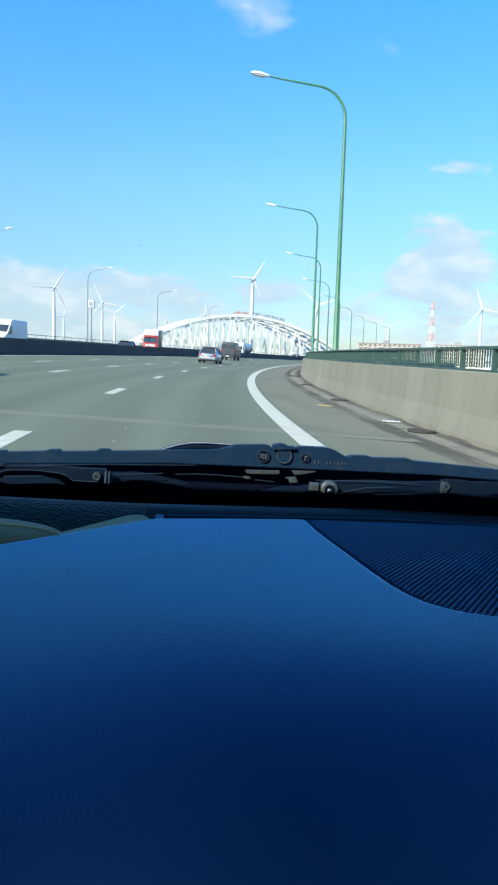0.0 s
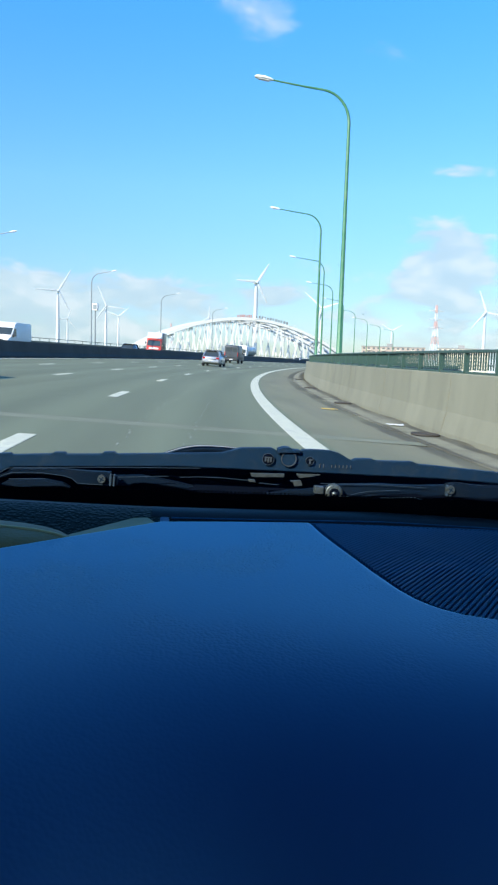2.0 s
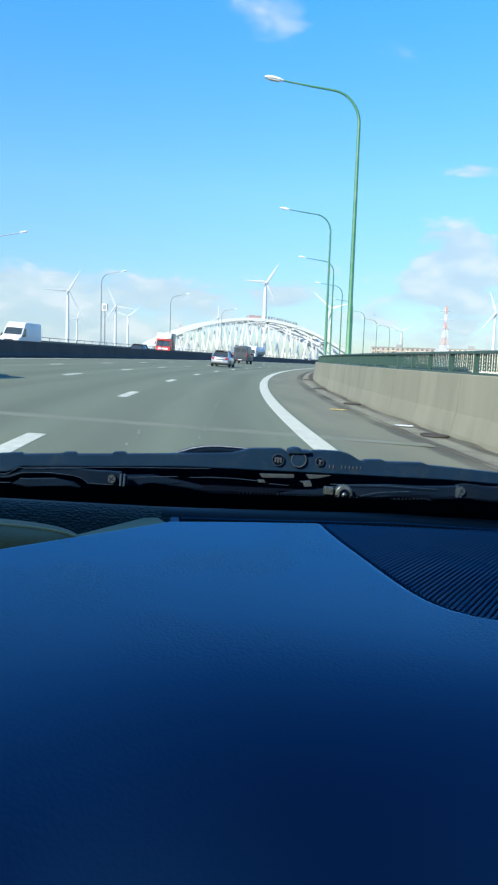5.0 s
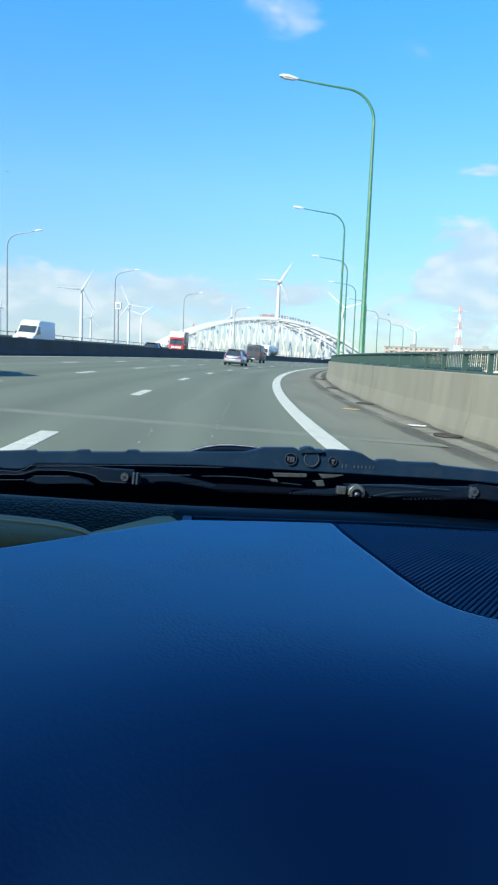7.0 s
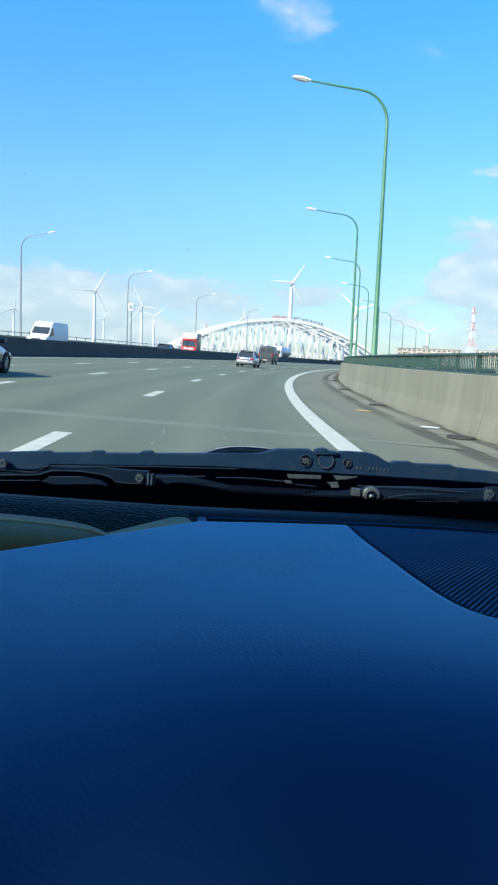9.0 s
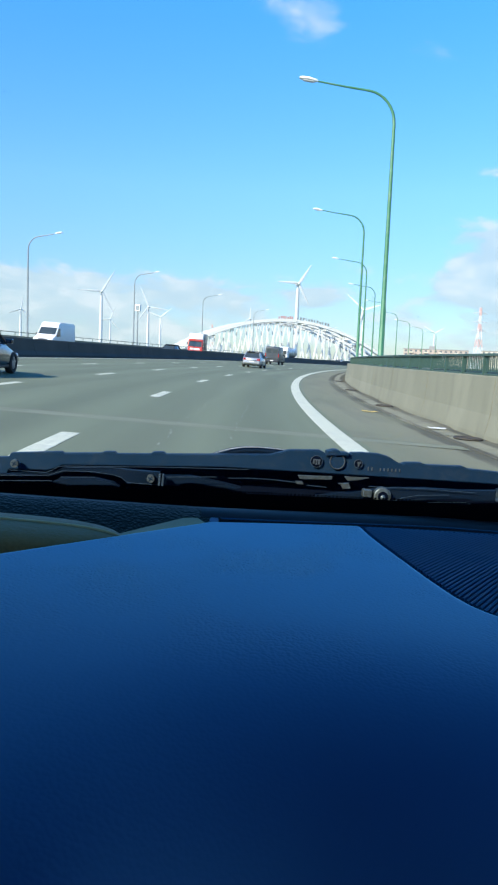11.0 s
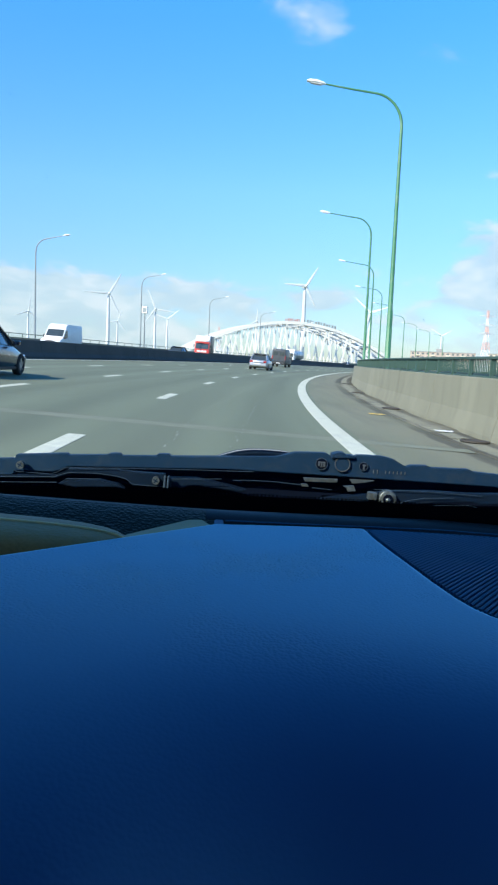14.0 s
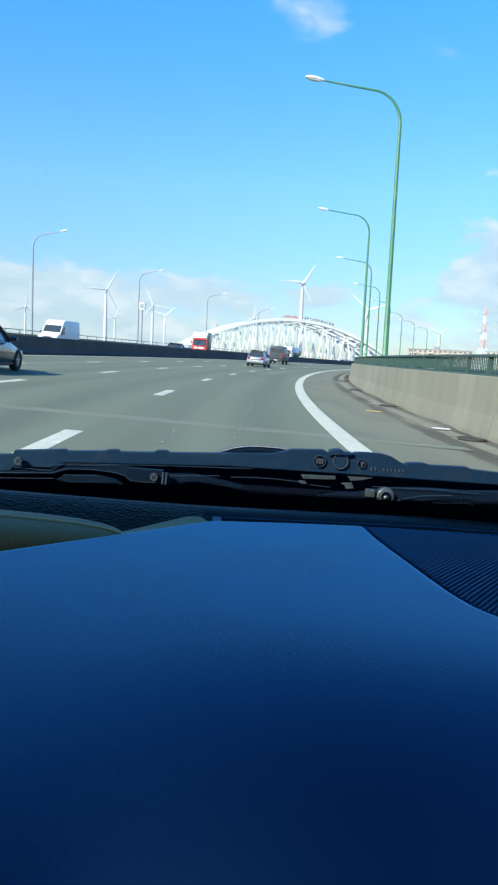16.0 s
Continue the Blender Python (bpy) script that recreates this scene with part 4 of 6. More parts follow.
def panel_van(paint, length, width, height, rear_glass):
    """A one-box panel van with a sloping nose; faces +y."""
    v = empty("van")
    L, W = length / 2, width / 2
    prof = [(-L + 0.06, 0.42), (L - 0.12, 0.42), (L, 0.55), (L - 0.01, 0.85), (L - 0.16, 1.06), (L - 0.78, 1.26), (L - 1.52, height * 0.80),
            (L - 1.75, height * 0.93), (L - 2.2, height), (-L + 0.35, height), (-L + 0.05, height - 0.10), (-L, 1.1)]

    def half(z):
        return W * (1.0 - 0.085 * max(0.0, (z - 1.15) / (height - 1.15)) ** 1.3 - (0.03 if z < 0.5 else 0.0))

    bm = bmesh.new()
    left = [bm.verts.new((-half(z), y, z)) for y, z in prof]
    right = [bm.verts.new((half(z), y, z)) for y, z in prof]
    bm.faces.new(left)
    bm.faces.new(right[::-1])
    for i in range(len(prof)):
        j = (i + 1) % len(prof)
        bm.faces.new((left[i], right[i], right[j], left[j]))
    bmesh.ops.recalc_face_normals(bm, faces=bm.faces)
    part("body", bevelled(bm, 0.055, 3), paint, v, smooth=50)

    def pane(corners, out):
        b = bmesh.new()
        f = [b.verts.new(Vector(c) + Vector(out)) for c in corners]
        g = [b.verts.new(Vector(c) - Vector(out)) for c in corners]
        b.faces.new(f)
        b.faces.new(g[::-1])
        for i in range(len(f)):
            b.faces.new((f[i], g[i], g[(i + 1) % len(f)], f[(i + 1) % len(f)]))
        bmesh.ops.recalc_face_normals(b, faces=b.faces)
        return b

    z0, z1 = 1.30, height * 0.79
    y0, y1 = L - 0.84, L - 1.49
    part("windscreen", pane([(-half(z0) * 0.9, y0, z0), (half(z0) * 0.9, y0, z0), (half(z1) * 0.88, y1, z1), (-half(z1) * 0.88, y1, z1)], (0, 0.012, 0.012)), CARGLASS, v, "dark windscreen")
    for sx in (-1, 1):
        part("side_window", pane([(sx * half(z0), y0 - 0.16, z0), (sx * half(z0), y0 - 1.18, z0), (sx * half(z1), y0 - 1.14, z1 - 0.04), (sx * half(z1), y1 - 0.06, z1 - 0.04)], (0.012, 0, 0)), CARGLASS, v, "dark side window")
        part("headlight", cbox((0.30, 0.22, 0.20), (sx * W * 0.76, L - 0.12, 0.90), 0.05, 2), CLEARLIGHT, v, "clear headlight")
        part("tail_light", cbox((0.10, 0.06, 0.5), (sx * W * 0.90, -L + 0.0, 1.25), 0.02, 1), REDLIGHT, v, "red tail light")
        part("mirror", cbox((0.16, 0.14, 0.30), (sx * (W + 0.10), L - 1.05, 1.38), 0.04, 2), BLACKPLASTIC, v, "black mirror")
        part("rub_strip", cbox((0.03, length * 0.62, 0.12), (sx * W * 0.985, -0.1, 0.78), 0.01, 1), BLACKPLASTIC, v, "black rub strip")
        part("rear_door", cbox((W * 0.88, 0.03, height - 1.0), (sx * W * 0.455, -L + 0.005, height / 2 + 0.28), 0.02, 1), paint, v)
        if rear_glass:
            part("rear_window", cbox((W * 0.62, 0.02, 0.5), (sx * W * 0.45, -L - 0.018, height - 0.62), 0.03, 2), CARGLASS, v, "dark rear window")
        for y in (-L * 0.58, L * 0.62):
            wheel(v, sx * (W - 0.14), y, 0.34, 0.24)
    part("bumper", cbox((W * 1.86, 0.16, 0.30), (0, L - 0.04, 0.52), 0.05, 2), BLACKPLASTIC, v, "black front bumper")
    part("bumper", cbox((W * 1.86, 0.14, 0.24), (0, -L + 0.01, 0.50), 0.05, 2), BLACKPLASTIC, v, "black rear bumper")
    part("radiator_grille", cbox((W * 0.95, 0.04, 0.16), (0, L - 0.035, 0.90), 0.02, 1), BLACKPLASTIC, v, "black grille")
    part("number_plate", cbox((0.5, 0.02, 0.11), (0, -L - 0.07, 0.52), 0.004, 1), PLATE, v, "white plate")
    return v


def place(ob, s, o, flip=False, label="", category="", group=""):
    ob.matrix_world = road_pose(s, o, 0.012) @ (Matrix.Rotation(math.pi, 4, "Z") if flip else Matrix.Identity(4))
    return tagged(ob, label, category, group)


place(passenger_car(SILVER, 4.3, 1.78, 1.48, True), 72.0, -3.9, label="silver hatchback car driving ahead on the asphalt", category="car")
place(panel_van(GREYVAN, 5.4, 2.0, 2.45, True), 108.0, -7.1, label="dark grey panel van ahead on the carriageway", category="van")
place(passenger_car(NAVY, 4.6, 1.84, 1.45, False), 21.6, -7.75, label="dark blue saloon car in the middle lane", category="car")
lorry = place(box_truck(RED, 6.5, 2.5, 3.8, GREYVAN), 128.0, -24.2, True, "red truck with a white roof fairing on the oncoming carriageway", "truck")
lorry.matrix_world = lorry.matrix_world @ Matrix.Rotation(radians(9), 4, "Z")
place(panel_van(WHITE, 6.0, 2.05, 2.7, False), 76.0, -25.4, True, "white high-roof panel van on the oncoming carriageway", "van")


def tank_truck():
    """A white cab in front of a steel tank with ring seams; faces +y."""
    v = empty("tank_truck")
    bm = bmesh.new()
    box(bm, -1.2, 1.2, 3.6, 5.6, 0.5, 2.9)
    for vert in bm.verts:
        if vert.co.z > 2 and vert.co.y > 5:
            vert.co.y -= 0.25
    part("cab", bevelled(bm, 0.12, 3), WHITE, v, "white cab", smooth=40)
    bm = bmesh.new()
    box(bm, -1.1, 1.1, 3.7, 4.9, 2.9, 3.4)
    for vert in bm.verts:
        if vert.co.z > 3.2 and vert.co.y > 4.5:
            vert.co.y -= 0.6
    part("roof_fairing", bevelled(bm, 0.06, 2), WHITE, v, smooth=40)
    part("windscreen", cbox((2.0, 0.06, 0.85), (0, 5.54, 2.1), 0.04, 2), CARGLASS, v, "dark windscreen")
    part("radiator_grille", cbox((1.7, 0.06, 0.5), (0, 5.62, 1.2), 0.03, 2), BLACKPLASTIC, v, "black grille")
    bm = bmesh.new()
    tube(bm, [(0, -5.6, 2.1), (0, -5.3, 2.1), (0, 3.0, 2.1), (0, 3.3, 2.1)], [0.85, 1.15, 1.15, 0.85], 28)
    part("tank", bm, TANK, v, "polished steel tank", smooth=50)
    for y in (-4.0, -2.2, -0.4, 1.4):
        bm = bmesh.new()
        tube(bm, [(0, y - 0.06, 2.1), (0, y + 0.06, 2.1)], 1.19, 28)
        part("tank_ring", bm, LAMP_GREY, v, "grey ring seam", smooth=50)
        bm = bmesh.new()
        disc(bm, (0, y + 0.7, 3.28), 0.3, 0.12, "z", 16)
        part("hatch", bm, LAMP_GREY, v)
    part("chassis", cbox((1.2, 10.5, 0.25), (0, 0, 0.85), 0.02, 1), BLACKPLASTIC, v)
    for sx in (-1, 1):
        part("headlight", cbox((0.35, 0.06, 0.2), (sx * 0.85, 5.62, 0.8), 0.02, 1), CLEARLIGHT, v, "clear headlight")
        part("mirror", cbox((0.12, 0.14, 0.4), (sx * 1.35, 5.3, 2.2), 0.03, 2), BLACKPLASTIC, v, "black mirror")
        for y in (-4.6, -3.3, -2.0, 4.5):
            wheel(v, sx * 1.0, y, 0.5, 0.28)
    return v


place(tank_truck(), 185.0, -20.5, True, "white truck with a polished steel tank on the oncoming carriageway", "truck")
place(passenger_car(NAVY, 4.4, 1.8, 1.5, True), 92.0, -17.6, True, "dark blue car on the oncoming carriageway", "car")
place(passenger_car(WHITE, 4.5, 1.8, 1.55, True), 232.0, -17.6, True, "white car on the oncoming carriageway", "car")
place(passenger_car(GREYVAN, 4.3, 1.8, 1.5, True), 150.0, -19.0, True, "dark car on the oncoming carriageway", "car")


# ---------------------------------------------------------------- wind turbines
def wind_turbine(hub, blade, spin):
    t = empty("wind_turbine")
    bm = bmesh.new()
    tube(bm, [(0, 0, 0), (0, 0, hub * 0.5), (0, 0, hub)], [3.0, 2.5, 1.7], 16)
    part("tower", bm, TURBINE, t, smooth=40)
    part("nacelle", cbox((3.4, 9.0, 3.6), (0, 1.5, hub + 1.0), 0.8, 3), TURBINE, t, smooth=40)
    bm = bmesh.new()
    bmesh.ops.create_uvsphere(bm, u_segments=14, v_segments=8, radius=1.9, matrix=Matrix.Translation((0, -3.6, hub + 1)) @ Matrix.Diagonal((1, 1.4, 1, 1)))
    part("hub", bm, TURBINE, t, smooth=60)
    for k in range(3):
        bm = bmesh.new()
        m = Matrix.Translation((0, -4.0, hub + 1)) @ Matrix.Rotation(radians(spin + 120 * k), 4, "Y")
        pts = [(0, 1.0), (0.12, 1.9), (0.3, 1.6), (0.6, 1.1), (0.9, 0.6), (1.0, 0.15)]
        rings = []
        for f, c in pts:
            z = 1.2 + blade * f
            rings.append([bm.verts.new(m @ Vector((x * c * 1.05, y * c * 1.3, z))) for x, y in ((-0.7, 0), (0, -0.35), (1.0, -0.05), (0.2, 0.3))])
        for a, b in zip(rings, rings[1:]):
            for j in range(4):
                bm.faces.new((a[j], a[(j + 1) % 4], b[(j + 1) % 4], b[j]))
        bm.faces.new(rings[0])
        bm.faces.new(rings[-1][::-1])
        bmesh.ops.recalc_face_normals(bm, faces=bm.faces)
        part("blade", bm, TURBINE, t, smooth=60)
    return t


for x, y, hub, blade, spin, face in ((-213, 1106, 96, 34, 30, 0.2), (-189, 1434, 97, 38, 96, 0.1), (-210, 1812, 98, 34, 50, 0.0), (-484, 1634, 94, 28, 8, 0.2),
                                     (-361, 2001, 97, 32, 20, 0.1), (53, 892, 97, 25, 32, 0.3), (-1, 1729, 98, 26, 0, 0.2), (184, 1268, 96, 36, 72, 0.0),
                                     (432, 1195, 94, 34, 100, 0.3), (488, 2046, 97, 32, 60, 0.2)):
    t = wind_turbine(hub, blade, spin)
    t.matrix_world = Matrix.Translation((x, y, -9.2)) @ Matrix.Rotation(face - math.atan2(x, y), 4, "Z")
    tagged(t, "white three-bladed wind turbine on flat land", "wind turbine", "wind turbines")


# ---------------------------------------------------------------- arched bridge
def beam(bm, a, b, w, h):
    a, b = Vector(a), Vector(b)
    d = (b - a).normalized()
    side = d.cross(Vector((0, 1, 0))).normalized()
    up = Vector((0, 1, 0))
    vs = [bm.verts.new(p + side * sx * w / 2 + up * sy * h / 2) for p in (a, b) for sx, sy in ((-1, -1), (1, -1), (1, 1), (-1, 1))]
    for f in ((3, 2, 1, 0), (4, 5, 6, 7), (0, 1, 5, 4), (1, 2, 6, 5), (2, 3, 7, 6), (3, 0, 4, 7)):
        bm.faces.new([vs[i] for i in f])


def arch_bridge(span, rise, rows):
    """Tied arches side by side with zigzag hangers, along x; the deck at z = 0. rows: where the arches stand across it."""
    br = empty("arch_bridge")
    depth = rows[-1]

    def arch_z(x):
        return rise * (1 - (2 * x / span) ** 2)

    def bowed(name, y, half_width, thick, drop, material, parent, label=""):
        bm = bmesh.new()
        pts = [Vector((x, y, arch_z(x))) for x in (span / 2 * (-1 + 2 * i / 36) for i in range(37))]
        rings = []
        for i, p in enumerate(pts):
            d = (pts[min(36, i + 1)] - pts[max(0, i - 1)]).normalized()
            n = Vector((-d.z, 0, d.x))
            rings.append([bm.verts.new(p + n * (sz * thick / 2 - drop) + Vector((0, sy * half_width, 0))) for sy, sz in ((-1, -1), (1, -1), (1, 1), (-1, 1))])
        for a, b in zip(rings, rings[1:]):
            for j in range(4):
                bm.faces.new((a[j], a[(j + 1) % 4], b[(j + 1) % 4], b[j]))
        bm.faces.new(rings[0])
        bm.faces.new(rings[-1][::-1])
        bmesh.ops.recalc_face_normals(bm, faces=bm.faces)
        return part(name, bm, material, parent, label)

    for y in rows:
        rib = bowed("arch_rib", y, 1.1, 1.5, 0.0, BRIDGE, br)
        # added grey strip that paints the rib's shaded underside
        bowed("rib_underside", y, 1.3, 0.22, 0.86, BRIDGE_UNDERSIDE, rib, "grey strip painted as the shaded underside")
        count = 10
        for i in range(count):
            x = span * 0.44 * (-1 + 2 * i / (count - 1))
            for dx in (-3.6, 3.6):
                if abs(x + dx) < span * 0.47:
                    bm = bmesh.new()
                    beam(bm, (x + dx * 0.12, y, arch_z(x) - 0.9), (x + dx, y, 0.0), 0.8 if y < 1 else 0.55, 0.7)
                    part("hanger", bm, BRIDGE, br)
    for a, b in ((rows[0], rows[1]), (rows[2], rows[3])):
        for i in range(7):
            x = span * 0.30 * (-1 + 2 * i / 6)
            bm = bmesh.new()
            box(bm, x - 0.7, x + 0.7, a + 1.0, b - 1.0, arch_z(x) - 0.6, arch_z(x) + 0.5)
            part("cross_brace", bm, BRIDGE, br)
        for i in range(6):
            xa, xb = (span * 0.30 * (-1 + 2 * k / 6) for k in (i, i + 1))
            bm = bmesh.new()
            tube(bm, [(xa, a + 1.0, arch_z(xa)), (xb, b - 1.0, arch_z(xb))], 0.35, 6)
            part("diagonal_brace", bm, BRIDGE_GREY, br)
        # flat portal panels between the arches near the ends
        for x in (-span * 0.34, span * 0.34):
            bm = bmesh.new()
            box(bm, x - 3.4, x + 3.4, a + 1.0, b - 1.0, arch_z(x) - 1.0, arch_z(x) - 0.2)
            part("portal_panel", bm, BRIDGE, br)
    bm = bmesh.new()
    box(bm, -span / 2 - 6, span / 2 + 6, -2.0, depth + 2.0, -1.6, 0.0)
    part("deck", bm, BRIDGE_GREY, br, "grey bridge deck")
    for x in (-span / 2 + 2, span / 2 - 2):
        for y in rows:
            bm = bmesh.new()
            box(bm, x - 2.0, x + 2.0, y - 1.6, y + 1.6, -14.0, -1.6)
            part("pier", bm, BRIDGE_GREY, br, "grey concrete pier")
    # sign along the crown: plain red bars, then plain grey bars
    for first, number, step, name, paint, label in ((-6.0, 7, 1.25, "sign_block", SIGNRED, "red sign bar"), (4.6, 12, 1.6, "sign_stroke", LETTER, "grey sign bar")):
        for i in range(number):
            x = first + i * step
            z = arch_z(x) + 0.72
            bm = bmesh.new()
            box(bm, x, x + (0.95 if i % 3 else 0.65), -1.1, -0.9, z, z + (1.45 if i % 4 else 1.15))
            part(name, bm, paint, br, label)
    return br


bridge = arch_bridge(128.0, 21.5, (0.0, 12.0, 23.0, 35.0))
bridge.matrix_world = Matrix.Translation((20.5, 420.0, 1.2)) @ Matrix.Rotation(radians(15), 4, "Z") @ Matrix.Rotation(radians(0.6), 4, "Y")
tagged(bridge, "white steel bridge of four arches with zigzag hangers and red sign", "bridge")


# ---------------------------------------------------------------- pylon, buildings
def lattice_pylon(height, foot):
    p = empty("pylon")

    def half(z):
        return foot / 2 * (1 - 0.86 * min(1, z / (height * 0.8)))

    levels = [height * i / 9 for i in range(10)]
    for i, (a, b) in enumerate(zip(levels, levels[1:])):
        bm = bmesh.new()
        for sx in (-1, 1):
            for sy in (-1, 1):
                tube(bm, [(sx * half(a), sy * half(a), a), (sx * half(b), sy * half(b), b)], 0.32, 5)
        for k in range(4):
            c = [(-1, -1), (1, -1), (1, 1), (-1, 1)]
            p0, p1 = c[k], c[(k + 1) % 4]
            tube(bm, [(p0[0] * half(a), p0[1] * half(a), a), (p1[0] * half(b), p1[1] * half(b), b)], 0.2, 4)
            tube(bm, [(p1[0] * half(a), p1[1] * half(a), a), (p0[0] * half(b), p0[1] * half(b), b)], 0.2, 4)
            tube(bm, [(p0[0] * half(b), p0[1] * half(b), b), (p1[0] * half(b), p1[1] * half(b), b)], 0.2, 4)
        part("lattice_stage", bm, PYLON_HAZED_RED if i % 2 == 0 else PYLON_WHITE, p, "red lattice stage" if i % 2 == 0 else "white lattice stage")
    for z in (height * 0.68, height * 0.8, height * 0.92):
        bm = bmesh.new()
        tube(bm, [(-8, 0, z), (0, 0, z + 1.2), (8, 0, z)], [0.2, 0.45, 0.2], 5)
        tube(bm, [(-8, 0, z), (0, 0, z - 0.8), (8, 0, z)], [0.15, 0.3, 0.15], 5)
        part("cross_arm", bm, PYLON_WHITE, p)
    return p


for x, y, h, f in ((213, 719, 66, 10), (-60, 1230, 62, 9)):
    p = lattice_pylon(h, f)
    p.matrix_world = Matrix.Translation((x, y, -9.2)) @ Matrix.Rotation(0.3, 4, "Z")
    tagged(p, "red and white lattice power pylon" if x > 0 else "far red and white lattice pylon, haze put into its red", "pylon")


def apartment_block(length, storeys, wall):
    b = empty("apartment_block")
    h = storeys * 3.0
    bm = bmesh.new()
    box(bm, 0, length, 0, 12, 0, h)
    part("wall", bm, wall, b)
    bm = bmesh.new()
    box(bm, -0.4, length + 0.4, -0.4, 12.4, h, h + 0.6)
    box(bm, length * 0.4, length * 0.4 + 5, 4, 9, h + 0.6, h + 3.0)
    part("roof", bm, ROOFGREY, b, "grey flat roof")
    pane = cbox((1.9, 0.14, 1.5), (0, 0, 0))
    mesh = None
    rail = None
    cols = int(length / 4.0)
    for st in range(storeys):
        for i in range(cols):
            m = Matrix.Translation((2.0 + i * 4.0, -0.04, st * 3.0 + 1.7))
            if mesh is None:
                ob = part("window", pane, WINDOW, b, "dark window")
                mesh = ob.data
                ob.matrix_basis = m
            else:
                shared("window", mesh, b, m)
            if i % 3 == 1 and st:
                m = Matrix.Translation((2.0 + i * 4.0, -0.75, st * 3.0 + 0.5))
                if rail is None:
                    ob = part("balcony", cbox((3.4, 1.4, 1.0), (0, 0, 0), 0.03, 1), PLASTER, b, "pale balcony")
                    rail = ob.data
                    ob.matrix_basis = m
                else:
                    shared("balcony", rail, b, m)
    return b


for x, y, l, st, wall, turn, label in ((128, 640, 52, 8, BRICK_HAZED, -0.2, "brick apartment block paled for haze, with rows of balconies"),
                                       (186, 618, 40, 8, PLASTER, -0.3, "cream apartment block with dark windows"),
                                       (236, 600, 44, 7, WHITE, -0.35, "white flat-roofed block beyond the railing")):
    b = apartment_block(l, st, wall)
    b.matrix_world = Matrix.Translation((x, y, -9.3)) @ Matrix.Rotation(turn, 4, "Z")
    tagged(b, label, "apartment block", "distant blocks")


def hall(length, depth, height, wall):
    b = empty("industrial_hall")
    bm = bmesh.new()
    prof = [(0, 0), (0, height), (depth / 2, height * 1.18), (depth, height), (depth, 0)]
    a = [bm.verts.new((0, y, z)) for y, z in prof]
    c = [bm.verts.new((length, y, z)) for y, z in prof]
    bm.faces.new(a)
    bm.faces.new(c[::-1])
    for i in range(5):
        bm.faces.new((a[i], c[i], c[(i + 1) % 5], a[(i + 1) % 5]))
    bmesh.ops.recalc_face_normals(bm, faces=bm.faces)
    part("shell", bm, wall, b)
    for i in range(int(length / 9)):
        part("window", cbox((5, 0.2, 1.6), (4.5 + i * 9, -0.06, height * 0.72)), WINDOW, b, "dark strip window")
    return b


for x, y, l, d, h, wall, label in ((-250, 620, 90, 40, 15, HALLGREEN, "pale green sheet-metal industrial hall"), (-330, 900, 120, 50, 17, WHITE, "white industrial hall in the haze"),
                                   (300, 860, 110, 50, 16, WHITE, "long white warehouse beyond the railing")):
    b = hall(l, d, h, wall)
    b.matrix_world = Matrix.Translation((x, y, -9.3)) @ Matrix.Rotation(0.15, 4, "Z")
    tagged(b, label, "warehouse")


# ---------------------------------------------------------------- the car around the eye
# Its parts are given from the eye: x right, y ahead, z up.
CAR_POSE = road_pose(0.0, 0.0, 0.0)
EYE = CAR_POSE.inverted() @ Vector((0, 0, EYE_Z))
LEAN = Matrix.Translation(EYE) @ Matrix.Rotation(radians(0.464), 4, "Y") @ Matrix.Translation((-0.0072, 0, 0.0019))
own = empty("passenger_car", CAR_POSE, label="dark car interior with a dashboard coloured skylight blue, standing on the lane", category="car")


def own_part(name, bm, material, parent=None, label="", smooth=None):
    bmesh.ops.transform(bm, matrix=LEAN, verts=bm.verts)
    return part(name, bm, material, parent or own, label, smooth)


PAD_Z = -0.17


def base_line(x):
    """How far ahead the foot of the windscreen lies."""
    return float(np.interp(x, [-1.1, -0.5, -0.17, -0.05, 0.02, 0.10, 0.215, 0.29, 0.42, 0.6], [0.80, 0.83, 0.845, 0.852, 0.858, 0.873, 0.897, 0.913, 0.916, 0.914]))


def pad_back(x):
    return float(np.interp(x, [-0.2, 0.02, 0.10, 0.20, 0.267, 0.394, 0.58], [0.786, 0.786, 0.808, 0.832, 0.841, 0.856, 0.872]))


def pad_left(y):
    return max(-0.62, 0.021 - (0.783 - y) * 0.94) if y < 0.783 else 0.021


def grille_left(y):
    """The curved edge between the pad and the grille."""
    if y < 0.504:
        return 9.0
    return float(np.interp(y, [0.504, 0.507, 0.511, 0.516, 0.524, 0.5345, 0.5445, 0.56, 0.585, 0.63, 0.685, 0.74, 0.78, 0.82, 0.88],
                           [0.585, 0.41, 0.325, 0.274, 0.2515, 0.239, 0.2312, 0.2235, 0.2167, 0.2095, 0.2028, 0.1955, 0.1915, 0.1895, 0.189]))


def pad_height(x, y):
    """The pad's top: flat towards the glass, rolling down towards the eye, more so away from the hood."""
    v = min(1.0, max(0.0, (x + 0.06) / 0.16))
    roll = 2.3 + 14.7 * v * v * (3 - 2 * v)
    return PAD_Z - roll * max(0.0, 0.555 - max(y, 0.12)) ** 4 - 0.012 * (x - 0.1) ** 2


